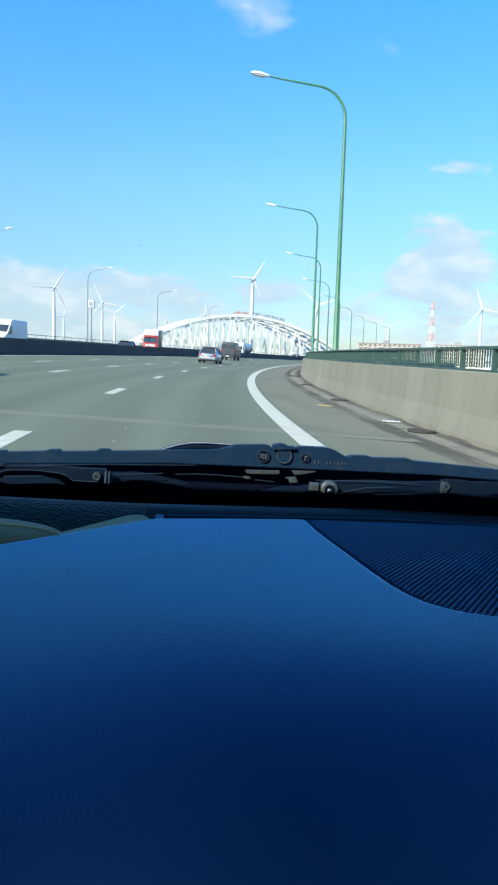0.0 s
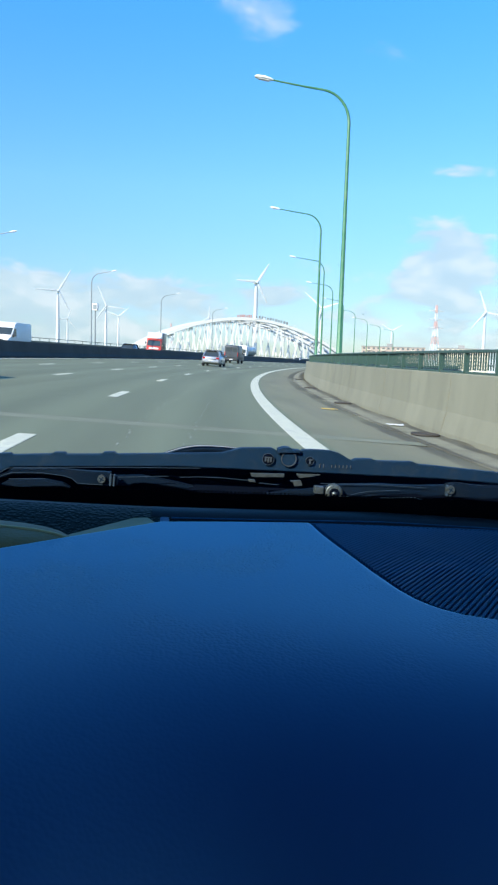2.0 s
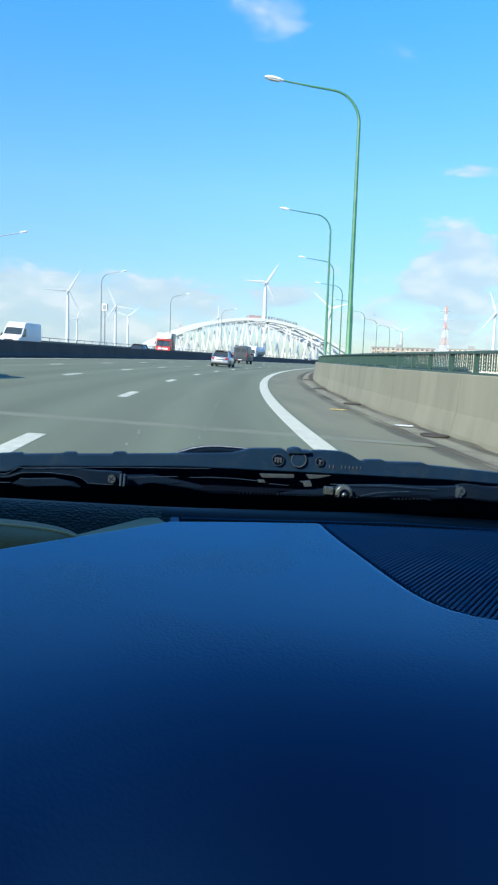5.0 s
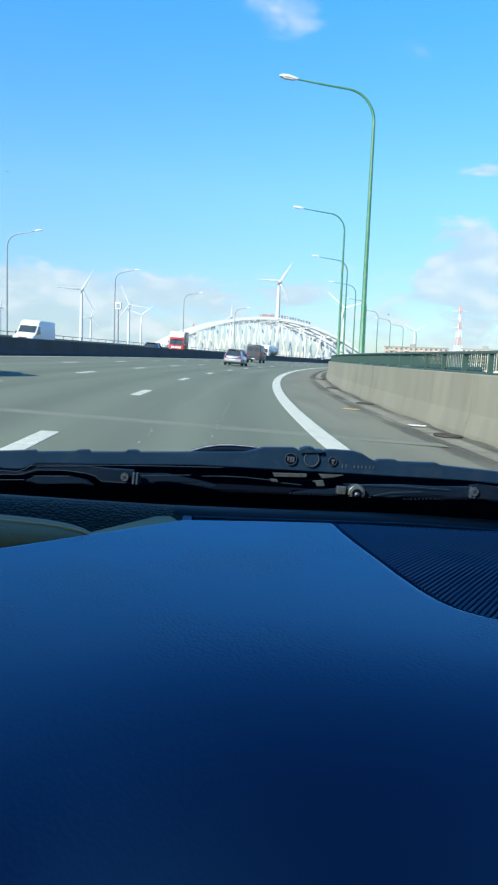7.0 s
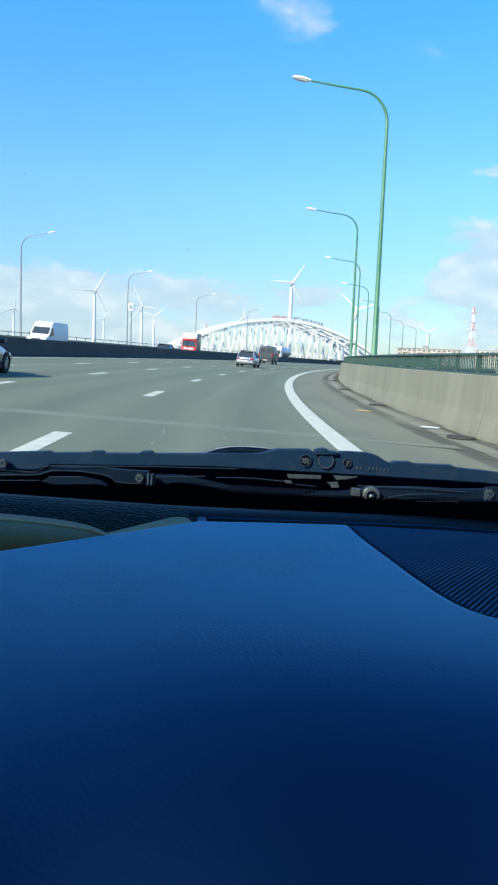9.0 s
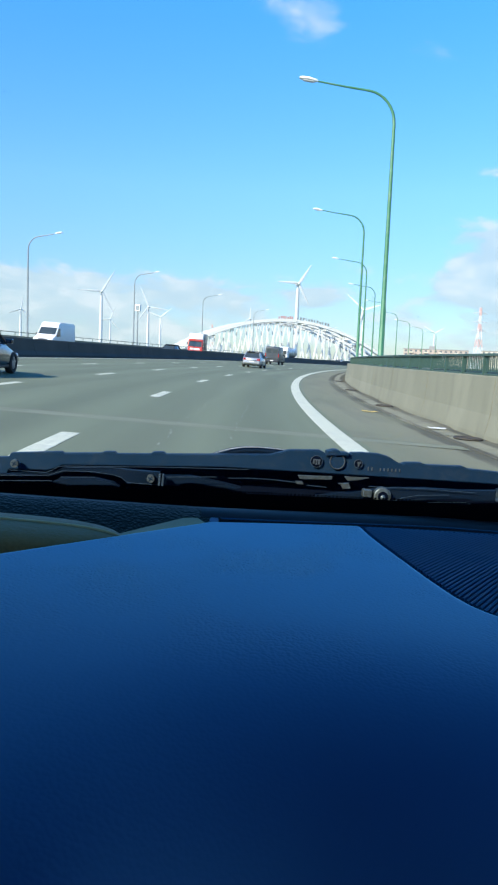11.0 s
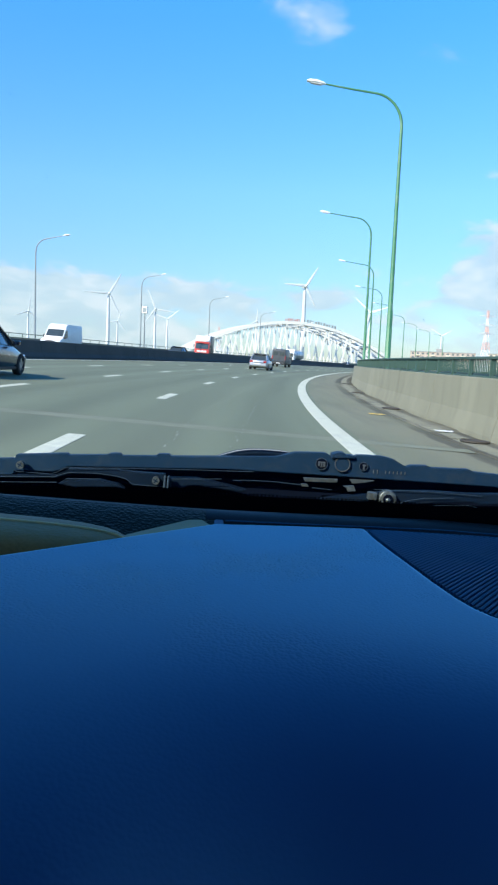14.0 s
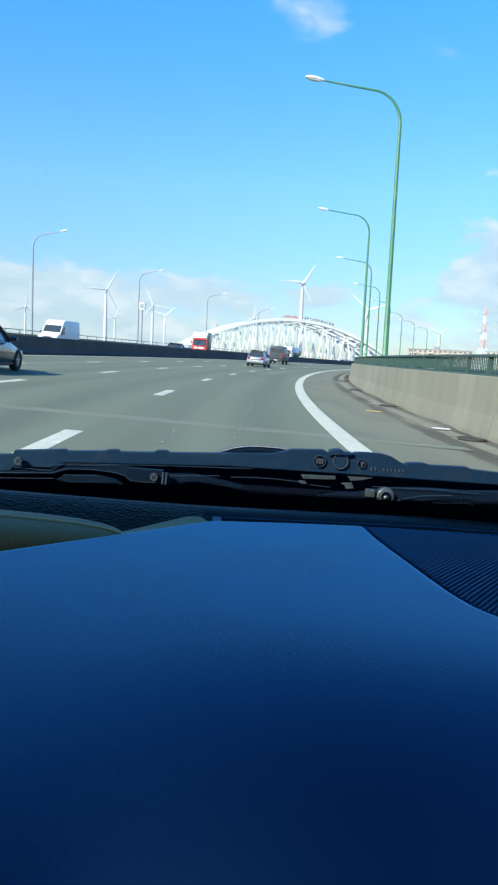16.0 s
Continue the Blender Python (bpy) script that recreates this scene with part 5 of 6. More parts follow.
def build_dashboard():
    # soft pad: rows across, each from the hood's edge to the grille's edge, with rolled borders
    bm = bmesh.new()
    cols = 56
    ys = list(np.linspace(0.02, 0.503, 40)) + list(np.linspace(0.5045, 0.56, 40)) + list(np.linspace(0.566, 0.77, 26)) + list(np.linspace(0.773, 0.874, 60))
    grid = []
    for y in ys:
        a, b = pad_left(y), min(0.585, grille_left(y))
        row = []
        for i in range(cols + 1):
            f = i / cols
            f = f * f * (3 - 2 * f)
            x = a + (b - a) * f
            drop = 0.0
            for gap in (x - a, b - x):
                if gap < 0.008:
                    drop += 0.0055 * (1 - math.sqrt(max(0, 1 - (1 - gap / 0.008) ** 2)))
            back = pad_back(x) - y
            if back < 0.010:
                drop += 0.012 * (1 - math.sqrt(max(0, 1 - (1 - max(0, back) / 0.010) ** 2)))
            yy = min(y, pad_back(x))
            row.append(bm.verts.new((x, yy, pad_height(x, yy) - drop)))
        grid.append(row)
    for ra, rb in zip(grid, grid[1:]):
        for i in range(cols):
            if (ra[i].co - rb[i].co).length > 1e-5 or (ra[i + 1].co - rb[i + 1].co).length > 1e-5:
                bm.faces.new((ra[i], ra[i + 1], rb[i + 1], rb[i]))
    bmesh.ops.remove_doubles(bm, verts=bm.verts, dist=1e-5)
    pad = own_part("dashboard_pad", bm, DASH, label="soft grained dashboard top, skylight blue put into its colour", smooth=60)
    # underlying carrier that closes the dashboard below and to the front
    bm = bmesh.new()
    box(bm, -1.02, 0.585, 0.62, 0.90, -0.60, -0.206)
    box(bm, -1.02, 0.585, 0.05, 0.616, -0.90, -0.80)
    own_part("dashboard_carrier", bm, DASHTRIM, label="hard black dashboard carrier")
    # speaker grille: a floor darkened as shade in the gaps, and slanting ribs
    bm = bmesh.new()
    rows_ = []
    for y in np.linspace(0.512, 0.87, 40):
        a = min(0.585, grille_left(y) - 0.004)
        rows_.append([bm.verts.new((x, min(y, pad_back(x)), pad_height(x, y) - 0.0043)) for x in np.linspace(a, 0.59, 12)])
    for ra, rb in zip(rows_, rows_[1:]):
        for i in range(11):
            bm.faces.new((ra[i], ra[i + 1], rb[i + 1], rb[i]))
    grille = own_part("speaker_grille", bm, GRILLE_GAP_SHADE, label="black ribbed grille set into the dashboard")
    d = Vector((0.55, 0.835, 0))
    for i in range(124):
        start = -0.30 + i * 0.0054
        run = []
        for k in range(240):
            f = k / 239 * 0.62
            x = start + d.x * f + 0.10 * f * f + 0.16
            y = 0.50 + d.y * f - 0.10 * f * f
            if y < 0.868 and x < 0.58 and y > 0.507 and x > grille_left(y) + 0.0015 and y < pad_back(x) - 0.004:
                run.append((x, y, pad_height(x, y) - 0.0030))
        if len(run) > 2:
            bm = bmesh.new()
            tube(bm, run[:-1:6] + run[-1:], 0.0019, 6, True, 0.7)
            own_part("rib", bm, GRILLE, grille)
    # fine cross bars between the ribs near the grille's tip
    bm = bmesh.new()
    for i in range(26):
        c = i * 0.006
        run = []
        for k in range(24):
            f = k / 23 * 0.2
            x, y = 0.186 + c * 0.6 + f * 0.9 * 0.7, 0.868 - c * 1.1 - f * 0.7
            if y > 0.6 and x > grille_left(y) + 0.001 and y < pad_back(x) - 0.004:
                run.append((x, y, pad_height(x, y) - 0.004))
        if len(run) > 2:
            tube(bm, run, 0.0014, 4)
    own_part("grille_mesh", bm, GRILLE, grille)
    # lip and slots at the foot of the windscreen
    def lip(name, material, prof, x0, x1, count=40, label=""):
        b = bmesh.new()
        rings = []
        for x in np.linspace(x0, x1, count):
            y = base_line(x)
            rings.append([b.verts.new((x, y + dy, PAD_Z + dz)) for dy, dz in prof])
        for ra, rb in zip(rings, rings[1:]):
            for j in range(len(prof) - 1):
                b.faces.new((ra[j], ra[j + 1], rb[j + 1], rb[j]))
        bmesh.ops.recalc_face_normals(b, faces=b.faces)
        return own_part(name, b, material, label=label, smooth=60)

    lip("windscreen_lip", DASHTRIM, [(-0.034, -0.03), (-0.034, -0.009), (-0.031, -0.005), (-0.020, -0.001), (-0.010, 0.001), (-0.003, 0.0), (0.0, -0.003), (0.001, -0.04)], 0.012, 0.59)
    lip("defroster_rib", DASHTRIM, [(-0.050, -0.03), (-0.050, -0.011), (-0.048, -0.008), (-0.045, -0.008), (-0.043, -0.011), (-0.043, -0.03)], 0.035, 0.59)
    # slot floor, coloured near black for the shade inside
    lip("defroster_slot", SLOT_SHADE, [(-0.085, -0.034), (-0.02, -0.022)], 0.0, 0.59)
    lip("dash_valley", HOODTRIM, [(-0.26, -0.034), (-0.12, -0.031), (-0.085, -0.026), (-0.055, -0.014), (-0.03, -0.005), (-0.012, -0.001), (-0.004, 0.0), (0.0, -0.004), (0.001, -0.04)], -1.05, 0.03, 60, "grained black leatherette behind the hood")
    bm = cbox((0.010, 0.050, 0.010), (0.0265, 0.806, PAD_Z - 0.0106), 0.0015, 2)
    own_part("corner_clip", bm, EDGE_LIT_BLUE, label="small corner clip, its lit face painted pale blue", smooth=50)
    # highlights along pad edge and lip, drawn as thin pale beads
    for name, lead, drop_, r in (("slot_highlight", lambda x: pad_back(x) + 0.007, 0.0052, 0.0011), ("lip_highlight", lambda x: base_line(x) - 0.0325, 0.0062, 0.0009)):
        bm = bmesh.new()
        tube(bm, [(x, lead(x), PAD_Z - drop_) for x in np.linspace(0.034, 0.58, 40)], r, 6)
        own_part(name, bm, EDGE_LIT_BLUE, label="thin pale blue bead drawn as an edge highlight", smooth=60)
    # trim wedge between pad and valley
    bm = bmesh.new()
    verts = []
    for f in np.linspace(0, 1, 14):
        y = 0.784 - 0.15 * f
        x = pad_left(min(y, 0.782))
        w = 0.053 * (1 - f) + 0.002
        verts.append((bm.verts.new((x, y, PAD_Z - 0.005)), bm.verts.new((x - 0.3 * w, y + w, PAD_Z - 0.007))))
    for a, b in zip(verts, verts[1:]):
        bm.faces.new((a[0], a[1], b[1], b[0]))
    own_part("trim_wedge", bm, WEDGE, label="trim wedge with sunlight put into its colour", smooth=60)
    # rounded hood beside the pad
    bm = bmesh.new()
    bmesh.ops.create_uvsphere(bm, u_segments=48, v_segments=24, radius=1.0)
    for v in bm.verts:
        x, y, z = v.co
        sx = math.copysign(abs(x) ** 0.32, x)
        sz = math.copysign(abs(z) ** 0.3, z)
        v.co = Vector((-0.288 + sx * 0.234, 0.695 + y * 0.05, -0.202 + sz * 0.0385))
    hood = own_part("instrument_hood", bm, HOOD_SUNWARM, label="rounded hood over the instruments, sunlight put into its colour", smooth=60)
    bm = bmesh.new()
    pts = []
    for i in range(30):
        a = math.pi * (0.06 + 0.88 * i / 29)
        x, z = math.cos(a), math.sin(a)
        pts.append((-0.288 + math.copysign(abs(x) ** 0.32, x) * 0.2345, 0.69, -0.202 + abs(z) ** 0.3 * 0.0387))
    tube(bm, pts, 0.0015, 8)
    own_part("hood_rim", bm, HOODRIM, hood, "rounded rim painted pale as a highlight", smooth=60)


def build_windscreen():
    # glass from the cowl up to the roof edge
    y0, z0, y1, z1 = 1.0, -0.215, 0.45, 0.235
    bm = bmesh.new()
    rings = []
    for f in np.linspace(0, 1, 12):
        y, z = y0 + (y1 - y0) * f, z0 + (z1 - z0) * f + 0.03 * math.sin(math.pi * f)
        w = 0.10 * f
        rings.append([bm.verts.new((x, y - 0.10 * ((x + 0.24) / 0.84) ** 2 * (1 - 0.5 * f), z)) for x in np.linspace(-1.08 + w, 0.60 - w, 14)])
    for ra, rb in zip(rings, rings[1:]):
        for i in range(13):
            bm.faces.new((ra[i], ra[i + 1], rb[i + 1], rb[i]))
    screen = own_part("windscreen", bm, GLASS, label="clear windscreen glass", smooth=60)
    screen.visible_shadow = False
    # black printed border along its foot, with a dotted upper edge
    slope = (y1 - y0) / (z1 - z0)

    def on_glass(x, z):
        y = y0 + slope * (z - z0) - 0.008
        return (x, y, z)

    def frit_top(x):
        return float(np.interp(x, [-0.4, -0.25, -0.06, 0.06, 0.2, 0.37, 0.6], [-0.187, -0.182, -0.171, -0.164, -0.157, -0.150, -0.141]))

    bm = bmesh.new()
    pairs = [(bm.verts.new(on_glass(x, -0.23)), bm.verts.new(on_glass(x, frit_top(x)))) for x in np.linspace(-1.08, 0.6, 60)]
    for a, b in zip(pairs, pairs[1:]):
        bm.faces.new((a[0], b[0], b[1], a[1]))
    frit = own_part("frit_band", bm, FRIT, screen, "black printed windscreen border")
    bm = bmesh.new()
    for i in range(230):
        x = -0.5 + i * 0.0047
        c = Vector(on_glass(x, frit_top(x) + 0.0016))
        ring = [bm.verts.new(c + Vector((0.0015 * math.cos(a), slope * 0.0015 * math.sin(a), 0.0015 * math.sin(a)))) for a in [2 * math.pi * k / 8 for k in range(8)]]
        bm.faces.new(ring)
    own_part("frit_dots", bm, FRIT, screen)
    # dead insects and dirt on the outside of the glass
    bm = bmesh.new()
    for i, (x, z) in enumerate(SPECKS):
        c = Vector(on_glass(x, z)) + Vector((0, 0.03, 0.01))
        r = 0.00026 + 0.00012 * (i % 3)
        bmesh.ops.create_icosphere(bm, subdivisions=1, radius=r, matrix=Matrix.Translation(c) @ Matrix.Diagonal((1.2, 0.6, 0.9, 1)))
    tagged(own_part("dirt_specks", bm, FRIT, screen, "small dark specks of dirt"), kind="stuff")


# pressed metal teeth in the two open seats, by the seat's radius: offset, half width, bottom, top
TEETH = {0.0078: ((0.0, 0.0050, 0.0016, 0.0030), (-0.0036, 0.0011, -0.0030, 0.0016), (0.0, 0.0010, -0.0042, 0.0016), (0.0034, 0.0012, -0.0036, 0.0016)),
         0.0056: ((0.0008, 0.0024, 0.0006, 0.0028), (0.0002, 0.0010, -0.0038, 0.0006))}


def build_wiper():
    wiper = empty("wiper")
    wiper.parent = own
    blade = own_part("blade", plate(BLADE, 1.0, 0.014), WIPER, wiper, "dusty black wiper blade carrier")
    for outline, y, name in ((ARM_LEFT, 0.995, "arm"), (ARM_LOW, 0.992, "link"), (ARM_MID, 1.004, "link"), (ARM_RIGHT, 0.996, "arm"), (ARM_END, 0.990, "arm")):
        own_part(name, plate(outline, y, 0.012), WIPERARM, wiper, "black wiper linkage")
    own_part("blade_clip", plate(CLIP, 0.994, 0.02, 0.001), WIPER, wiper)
    # ring and two open screw seats on the clip
    bm = bmesh.new()
    c = Vector((0.1863, 0.997, -0.1227))
    tube(bm, [c + Vector((0.0098 * math.cos(2 * math.pi * k / 28), 0, 0.0098 * math.sin(2 * math.pi * k / 28))) for k in range(29)], 0.0008, 6, False)
    own_part("clip_ring", bm, MARK, wiper, "pale worn ring", smooth=60)
    bm = bmesh.new()
    disc(bm, (0.1863, 0.9985, -0.1227), 0.009, 0.003, "y", 24)
    own_part("pivot_cap", bm, WIPER, wiper)
    for x, z, r in ((0.1587, -0.1249, 0.0078), (0.2147, -0.1233, 0.0056)):
        bm = bmesh.new()
        disc(bm, (x, 0.9985, z), r, 0.0030, "y", 20)
        seat = own_part("screw_seat", bm, FRIT, wiper, "dark round opening")
        bm = bmesh.new()
        c = Vector((x, 0.997, z))
        tube(bm, [c + Vector((r * math.cos(2 * math.pi * k / 24), 0, r * math.sin(2 * math.pi * k / 24))) for k in range(25)], 0.0004, 5, False)
        own_part("seat_rim", bm, BEAD, wiper)
        bm = bmesh.new()
        for dx, half, low, top in TEETH[r]:
            box(bm, x + dx - half, x + dx + half, 0.9955, 0.9975, z + low, z + top)
        own_part("spring_tab", bm, MARK, wiper, "bare metal tab")
    for x, z, r in ((-0.2306, -0.1603, 0.0050), (-0.056, -0.1651, 0.0050), (0.4089, -0.1476, 0.0055)):
        bm = bmesh.new()
        disc(bm, (x, 0.990, z), r, 0.008, "y", 18)
        screw = own_part("screw", bm, BOLT, wiper, "dull metal screw head", smooth=40)
        bm = bmesh.new()
        for a in (0.5, 0.5 + math.pi / 2):
            m = Matrix.Translation((x, 0.9855, z)) @ Matrix.Rotation(a, 4, "Y")
            box(bm, -r * 0.7, r * 0.7, 0, 0.001, -0.0007, 0.0007, m)
        own_part("screw_slot", bm, WIPER, wiper)
    bm = bmesh.new()
    disc(bm, (0.2493, 0.992, -0.1625), 0.0118, 0.012, "y", 28)
    nut = own_part("pivot_nut", bevelled(bm, 0.0015, 2), BOLT, wiper, "round metal pivot nut", smooth=50)
    bm = bmesh.new()
    disc(bm, (0.2493, 0.9855, -0.1625), 0.0066, 0.002, "y", 20)
    own_part("pivot_hole", bm, FRIT, wiper)
    bm = bmesh.new()
    tube(bm, [(0.2493, 0.9825, -0.1635), (0.2493, 0.984, -0.1635), (0.2493, 0.986, -0.1635)], [0.0012, 0.0032, 0.0042], 14)
    own_part("pivot_stud", bm, BOLT, wiper, smooth=50)
    own_part("nut_bracket", cbox((0.012, 0.012, 0.010), (0.2285, 0.99, -0.160), 0.001, 1), BOLT, wiper, "pale metal bracket")
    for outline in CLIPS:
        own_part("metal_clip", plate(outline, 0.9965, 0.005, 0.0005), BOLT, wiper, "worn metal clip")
    # moulded marks on the blade, as plain bars
    for i in range(8):
        x = 0.2290 + i * 0.0052 + (0.006 if i > 1 else 0)
        bm = cbox((0.0016, 0.001, 0.0040 if i > 1 else 0.0052), (x, 0.9993, -0.1290 + 0.0002 * i), 0.0003, 1)
        own_part("moulded_mark", bm, MARK, wiper)
    # highlights along the linkage edges, drawn as thin lighter beads
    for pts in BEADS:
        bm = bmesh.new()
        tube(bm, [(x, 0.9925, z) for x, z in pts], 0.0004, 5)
        own_part("edge_highlight", bm, BEAD, wiper)
    for x in (-0.0445, 0.4055):
        for dx in (0.0, 0.0045):
            bm = cbox((0.0028, 0.008, 0.0155), (x + dx, 0.9915, -0.166 if x < 0 else -0.149), 0.0006, 1)
            own_part("joint_tab", bm, BEAD, wiper)
    # second arm that rises behind the blade
    bm = bmesh.new()
    tube(bm, [(0.0, 1.03, -0.1420), (0.016, 1.03, -0.1368), (0.030, 1.03, -0.1310), (0.045, 1.03, -0.1262), (0.062, 1.03, -0.1228), (0.082, 1.03, -0.1212), (0.105, 1.03, -0.1212), (0.13, 1.03, -0.1225), (0.18, 1.03, -0.128)],
         [0.002, 0.0035, 0.0048, 0.0056, 0.0060, 0.0060, 0.0060, 0.005, 0.004], 12, True, 0.8)
    # glint on top of the arm, drawn as a pale bead
    bead = bmesh.new()
    tube(bead, [(0.014, 1.0235, -0.1336), (0.030, 1.0235, -0.1266), (0.045, 1.0235, -0.1212), (0.062, 1.0235, -0.1174), (0.082, 1.0235, -0.1157), (0.105, 1.0235, -0.1156), (0.122, 1.0235, -0.1166)],
         [0.0002, 0.0005, 0.0007, 0.0007, 0.0007, 0.0006, 0.0003], 6)
    own_part("edge_highlight", bead, ARM_HIGHLIGHT, wiper, "pale bead drawn as the arm highlight")
    own_part("second_arm", bm, WIPERARM, wiper, "black wiper arm", smooth=60)


SPECKS = [(-0.11, 0.135), (-0.072, 0.132), (-0.008, 0.077), (-0.081, 0.108), (-0.153, 0.158), (-0.136, 0.115), (0.157, 0.079), (0.147, 0.055), (0.194, 0.043), (-0.121, 0.093), (0.198, 0.111)]
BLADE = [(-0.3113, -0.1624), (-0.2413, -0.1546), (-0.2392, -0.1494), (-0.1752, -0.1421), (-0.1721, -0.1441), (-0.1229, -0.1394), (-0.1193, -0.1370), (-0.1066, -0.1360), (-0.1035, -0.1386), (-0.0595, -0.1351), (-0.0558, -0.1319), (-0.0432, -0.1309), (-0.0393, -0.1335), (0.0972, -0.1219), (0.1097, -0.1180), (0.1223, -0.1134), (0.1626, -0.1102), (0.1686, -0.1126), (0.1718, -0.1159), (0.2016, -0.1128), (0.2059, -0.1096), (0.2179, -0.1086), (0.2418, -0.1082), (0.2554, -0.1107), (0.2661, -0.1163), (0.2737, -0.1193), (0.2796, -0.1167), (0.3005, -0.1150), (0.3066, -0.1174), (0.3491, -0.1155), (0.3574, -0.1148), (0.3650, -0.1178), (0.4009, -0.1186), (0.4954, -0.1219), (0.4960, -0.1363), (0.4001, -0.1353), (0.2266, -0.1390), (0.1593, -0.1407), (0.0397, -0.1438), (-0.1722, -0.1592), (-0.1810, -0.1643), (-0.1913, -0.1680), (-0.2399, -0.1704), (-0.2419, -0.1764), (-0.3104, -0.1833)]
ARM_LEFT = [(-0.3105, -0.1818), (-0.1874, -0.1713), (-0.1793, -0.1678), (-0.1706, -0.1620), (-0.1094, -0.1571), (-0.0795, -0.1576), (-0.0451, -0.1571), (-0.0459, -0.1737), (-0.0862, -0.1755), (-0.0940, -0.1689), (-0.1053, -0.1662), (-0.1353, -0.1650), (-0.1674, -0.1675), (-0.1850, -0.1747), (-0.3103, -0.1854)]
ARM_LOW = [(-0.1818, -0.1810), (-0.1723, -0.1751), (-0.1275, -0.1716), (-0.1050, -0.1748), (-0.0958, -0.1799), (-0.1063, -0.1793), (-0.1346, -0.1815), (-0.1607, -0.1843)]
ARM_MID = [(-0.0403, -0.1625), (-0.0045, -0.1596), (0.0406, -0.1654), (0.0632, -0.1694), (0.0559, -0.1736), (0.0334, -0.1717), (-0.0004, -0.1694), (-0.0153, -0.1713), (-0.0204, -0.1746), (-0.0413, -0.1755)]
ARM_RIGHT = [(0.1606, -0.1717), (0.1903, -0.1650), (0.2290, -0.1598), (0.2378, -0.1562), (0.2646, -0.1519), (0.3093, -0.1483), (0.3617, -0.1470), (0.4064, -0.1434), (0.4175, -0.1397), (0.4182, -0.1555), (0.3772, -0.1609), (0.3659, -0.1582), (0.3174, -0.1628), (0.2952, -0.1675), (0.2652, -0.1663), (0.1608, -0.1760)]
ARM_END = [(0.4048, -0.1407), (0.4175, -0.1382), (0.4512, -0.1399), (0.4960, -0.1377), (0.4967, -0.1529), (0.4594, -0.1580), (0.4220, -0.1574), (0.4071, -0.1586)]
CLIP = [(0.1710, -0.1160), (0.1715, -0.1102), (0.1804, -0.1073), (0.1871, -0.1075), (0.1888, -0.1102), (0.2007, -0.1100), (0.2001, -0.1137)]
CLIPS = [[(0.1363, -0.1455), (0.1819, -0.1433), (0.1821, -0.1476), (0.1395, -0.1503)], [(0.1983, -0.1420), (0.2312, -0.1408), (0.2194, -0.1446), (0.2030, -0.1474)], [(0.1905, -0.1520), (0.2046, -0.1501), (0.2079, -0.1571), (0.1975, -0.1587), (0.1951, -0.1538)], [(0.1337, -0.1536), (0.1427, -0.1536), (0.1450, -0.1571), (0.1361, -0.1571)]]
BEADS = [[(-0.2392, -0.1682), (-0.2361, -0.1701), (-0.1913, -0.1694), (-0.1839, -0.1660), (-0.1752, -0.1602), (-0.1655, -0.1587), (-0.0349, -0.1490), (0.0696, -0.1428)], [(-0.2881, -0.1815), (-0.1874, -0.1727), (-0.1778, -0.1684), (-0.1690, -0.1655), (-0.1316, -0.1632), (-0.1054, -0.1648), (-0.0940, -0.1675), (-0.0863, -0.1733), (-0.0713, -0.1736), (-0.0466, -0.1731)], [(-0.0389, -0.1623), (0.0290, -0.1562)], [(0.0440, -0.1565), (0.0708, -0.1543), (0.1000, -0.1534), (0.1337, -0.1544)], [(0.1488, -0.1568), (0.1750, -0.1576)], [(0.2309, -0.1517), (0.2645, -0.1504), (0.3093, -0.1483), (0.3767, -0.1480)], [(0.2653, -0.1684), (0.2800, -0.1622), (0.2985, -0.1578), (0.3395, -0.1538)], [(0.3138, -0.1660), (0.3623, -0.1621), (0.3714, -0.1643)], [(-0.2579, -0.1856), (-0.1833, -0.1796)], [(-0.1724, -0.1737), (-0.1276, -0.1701)]]


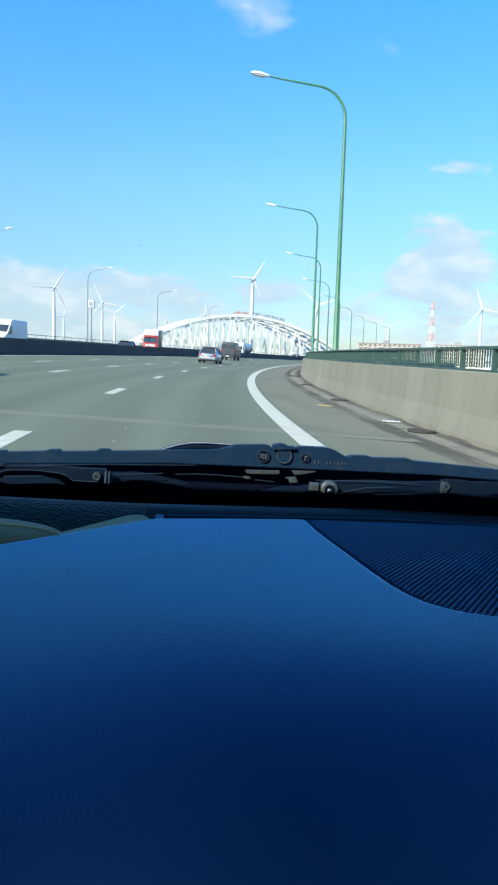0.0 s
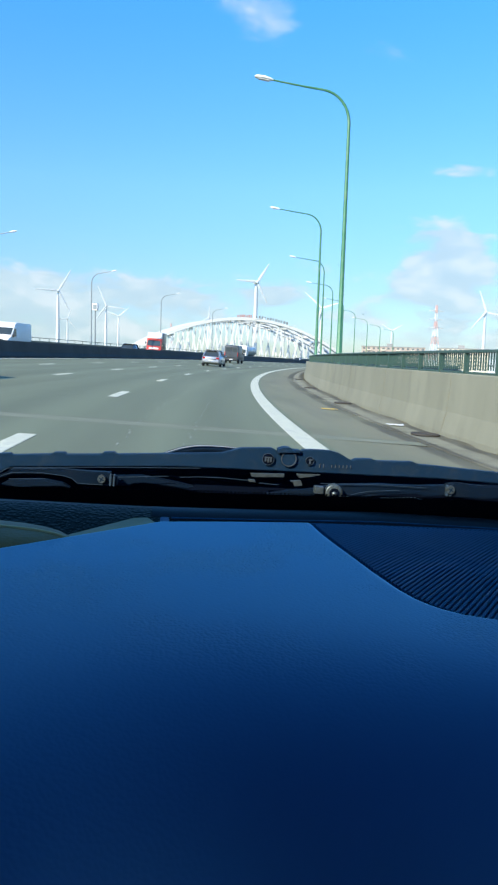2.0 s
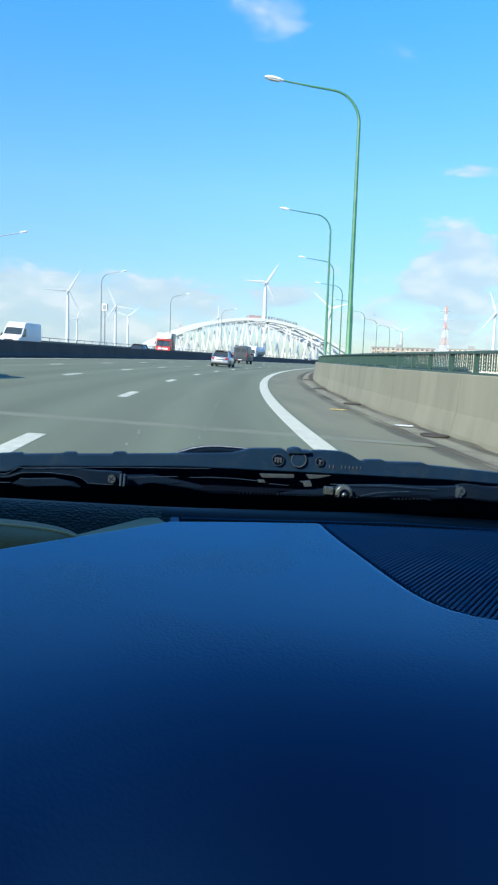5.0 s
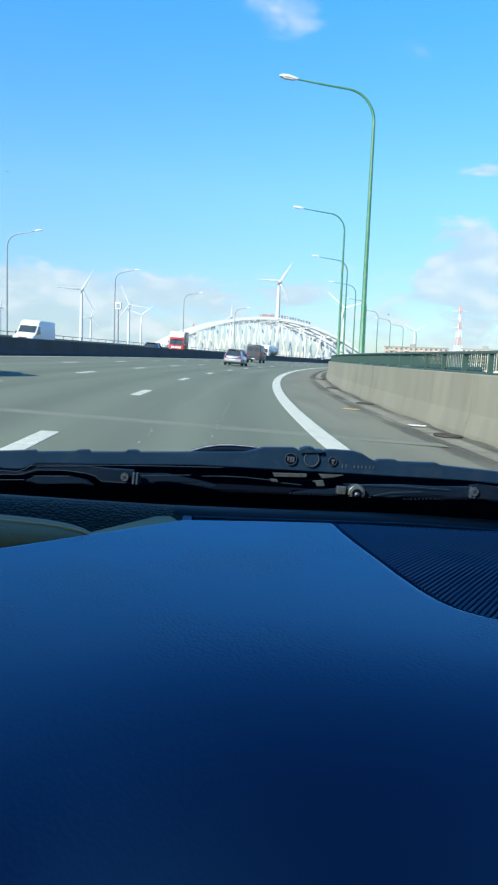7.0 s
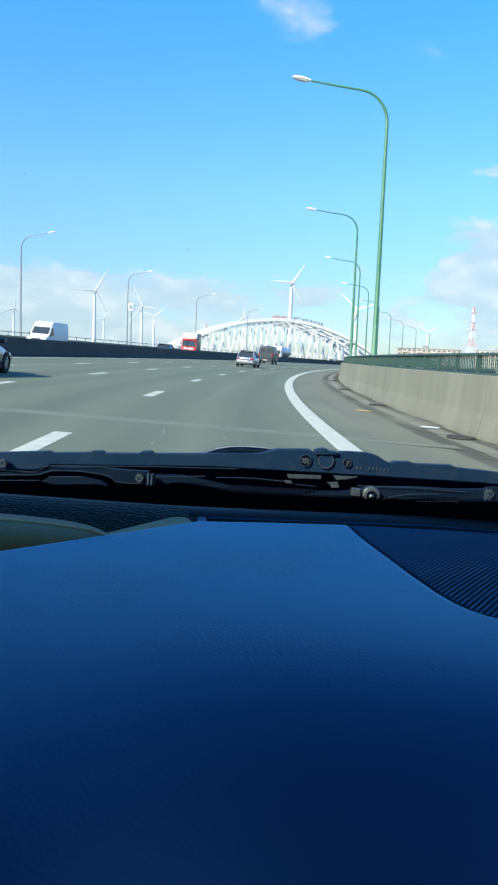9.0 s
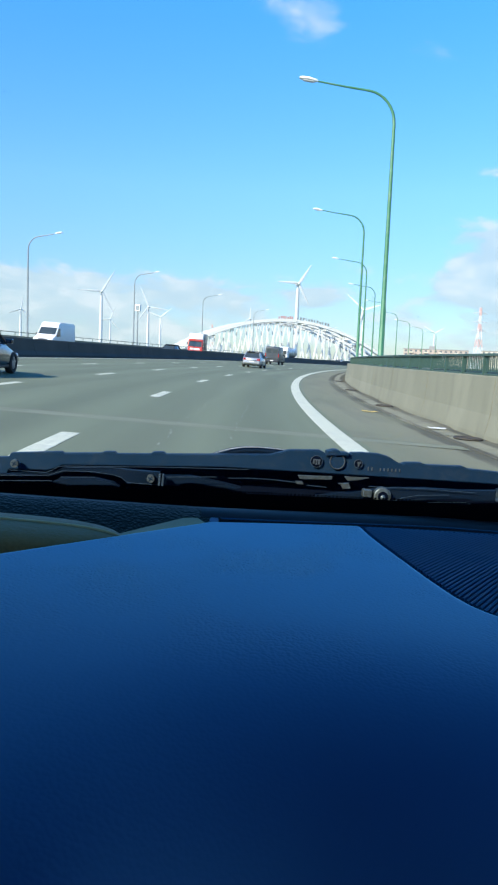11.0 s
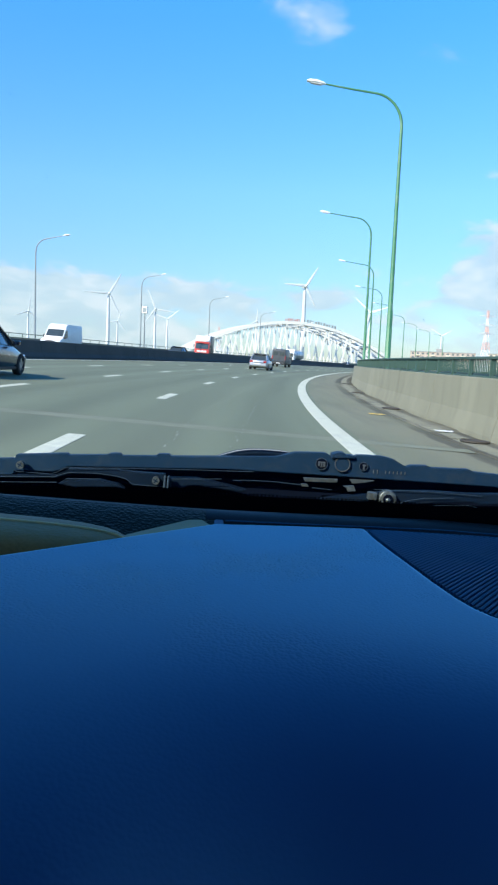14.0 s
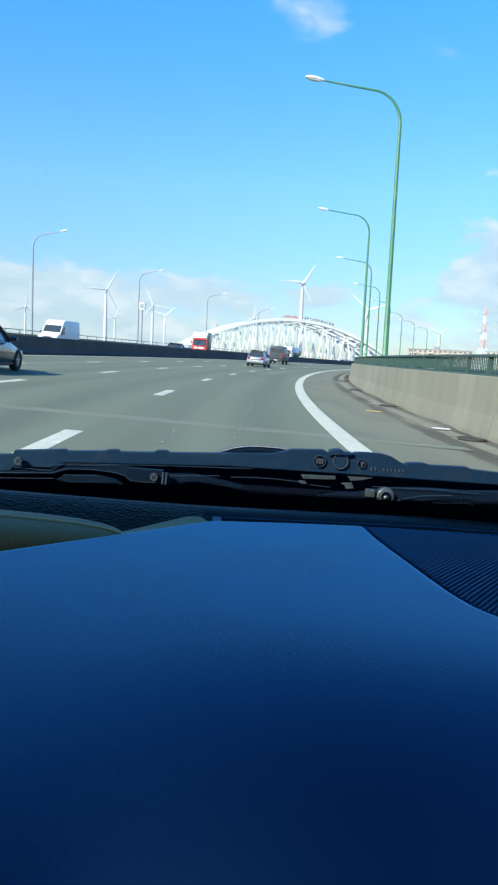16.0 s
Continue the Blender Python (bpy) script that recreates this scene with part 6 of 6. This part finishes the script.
def build_shell():
    """Body, roof, doors, wheels and unseen light-blocking seats that close the car round the eye."""
    # cowl and bonnet
    bm = bmesh.new()
    box(bm, -1.08, 0.6, 1.03, 1.22, -0.34, -0.225)
    own_part("cowl_panel", bevelled(bm, 0.01, 1), FRIT, label="black cowl panel below the wipers")
    bm = bmesh.new()
    line = [(-1.05, -0.205), (-0.45, -0.183), (-0.3, -0.170), (-0.1, -0.153), (0.1, -0.141), (0.25, -0.140), (0.4, -0.132), (0.56, -0.136)]
    pairs = [(bm.verts.new((x, 1.035, z)), bm.verts.new((x, 1.06, z - 0.004)), bm.verts.new((x, 1.02, -0.26))) for x, z in line]
    for a, b in zip(pairs, pairs[1:]):
        bm.faces.new((a[0], b[0], b[1], a[1]))
        bm.faces.new((a[2], b[2], b[0], a[0]))
    own_part("cowl_cover", bm, FRIT, label="matt black cowl cover behind the wipers", smooth=40)
    bm = loft_body([(1.2, 0.86, -0.7, -0.215, 0.2), (1.7, 0.86, -0.7, -0.27, 0.22), (2.1, 0.82, -0.72, -0.38, 0.25), (2.35, 0.7, -0.7, -0.5, 0.2)])
    bmesh.ops.translate(bm, vec=(-0.24, 0, 0), verts=bm.verts)
    own_part("bonnet", bm, CARBODY, label="dark painted bonnet", smooth=50)
    # roof, its front edge set forward to keep skylight off the near pad
    bm = bmesh.new()
    rings = []
    for y, z in ((0.45, 0.272), (0.38, 0.280), (0.12, 0.295), (-0.1, 0.315), (-0.8, 0.33), (-1.5, 0.30), (-1.9, 0.22)):
        rings.append([bm.verts.new((x, y, z - 0.06 * abs((x + 0.24) / 0.6) ** 3)) for x in np.linspace(-0.86, 0.38, 9)])
    for ra, rb in zip(rings, rings[1:]):
        for i in range(8):
            bm.faces.new((ra[i], ra[i + 1], rb[i + 1], rb[i]))
    bmesh.ops.solidify(bm, geom=bm.faces, thickness=0.04)
    own_part("roof", bm, HEADLINER, label="dark roof with fabric lining", smooth=50)
    for sx in (-1, 1):
        x0, x1 = -0.24 + sx * 0.84, -0.24 + sx * 0.62
        bm = bmesh.new()
        tube(bm, [(x0, 0.98, -0.21), (x0 - sx * 0.1, 0.5, 0.07), (x1, 0.42, 0.24)], [0.06, 0.045, 0.05], 8)
        own_part("front_pillar", bm, HEADLINER, label="dark windscreen pillar", smooth=60)
        bm = bmesh.new()
        tube(bm, [(x0, -0.75, -0.2), (x1, -0.7, 0.27)], [0.06, 0.05], 8)
        own_part("middle_pillar", bm, HEADLINER, smooth=60)
        bm = bmesh.new()
        tube(bm, [(x0, -2.0, -0.18), (x1, -1.7, 0.25)], [0.14, 0.10], 8)
        own_part("rear_pillar", bm, HEADLINER, smooth=60)
        xa, xb = sorted((x0, x0 + sx * 0.05))
        bm = bmesh.new()
        box(bm, xa, xb, -2.2, 1.2, -0.85, -0.19)
        own_part("door", bevelled(bm, 0.02, 2), CARBODY, label="dark car door below the window line")
        wheel_y = (1.62, -1.55)
        for y in wheel_y:
            wheel(own, EYE.x - 0.24 + sx * 0.76, y, 0.32, 0.2)
    # unseen seats behind the eye, added to keep rear light off the pad
    for x in (-0.58, 0.08):
        seat = empty("front_seat")
        seat.parent = own
        bm = cbox((0.56, 0.16, 0.74), (x, -0.34, -0.36), 0.06, 3)
        own_part("backrest", bm, HEADLINER, seat, smooth=50)
        bm = cbox((0.30, 0.12, 0.22), (x, -0.38, 0.13), 0.05, 3)
        own_part("headrest", bm, HEADLINER, seat, smooth=50)
        bm = cbox((0.54, 0.52, 0.16), (x, -0.08, -0.72), 0.06, 3)
        own_part("cushion", bm, HEADLINER, seat, smooth=50)
    # unseen bench and shelf, added to darken the cabin behind
    bm = cbox((1.36, 0.18, 0.80), (-0.24, -1.35, -0.34), 0.06, 3)
    own_part("unseen_bench", bm, HEADLINER, label="unseen dark fabric bench added to block light", smooth=50)
    bm = bmesh.new()
    box(bm, -1.0, 0.52, -2.2, -1.45, -0.16, -0.12)
    own_part("unseen_shelf", bm, HEADLINER, label="unseen dark shelf added to block light")
    bm = bmesh.new()
    box(bm, -1.05, 0.57, -2.25, 1.1, -0.90, -0.84)
    own_part("floor_pan", bm, HEADLINER)
    bm = bmesh.new()
    box(bm, -1.08, 0.60, -2.6, -2.2, -0.85, -0.12)
    own_part("tailgate", bevelled(bm, 0.05, 2), CARBODY, label="dark tailgate")
    for sx in (-1, 1):
        x0, x1 = -0.24 + sx * 0.84, -0.24 + sx * 0.64
        for ya, yb, yc, yd in ((0.85, -0.72, -0.68, 0.44), (-0.78, -1.95, -1.66, -0.74)):
            bm = bmesh.new()
            bm.faces.new([bm.verts.new(c) for c in ((x0, ya, -0.19), (x0, yb, -0.19), (x1, yc, 0.24), (x1, yd, 0.24))])
            pane = own_part("side_window", bm, GLASS, label="clear side window")
            pane.visible_shadow = False
    bm = bmesh.new()
    bm.faces.new([bm.verts.new(c) for c in ((-1.0, -2.25, -0.12), (0.52, -2.25, -0.12), (0.34, -1.88, 0.2), (-0.82, -1.88, 0.2))])
    own_part("rear_window", bm, GLASS, label="clear rear window").visible_shadow = False


build_dashboard()
build_windscreen()
build_wiper()
build_shell()
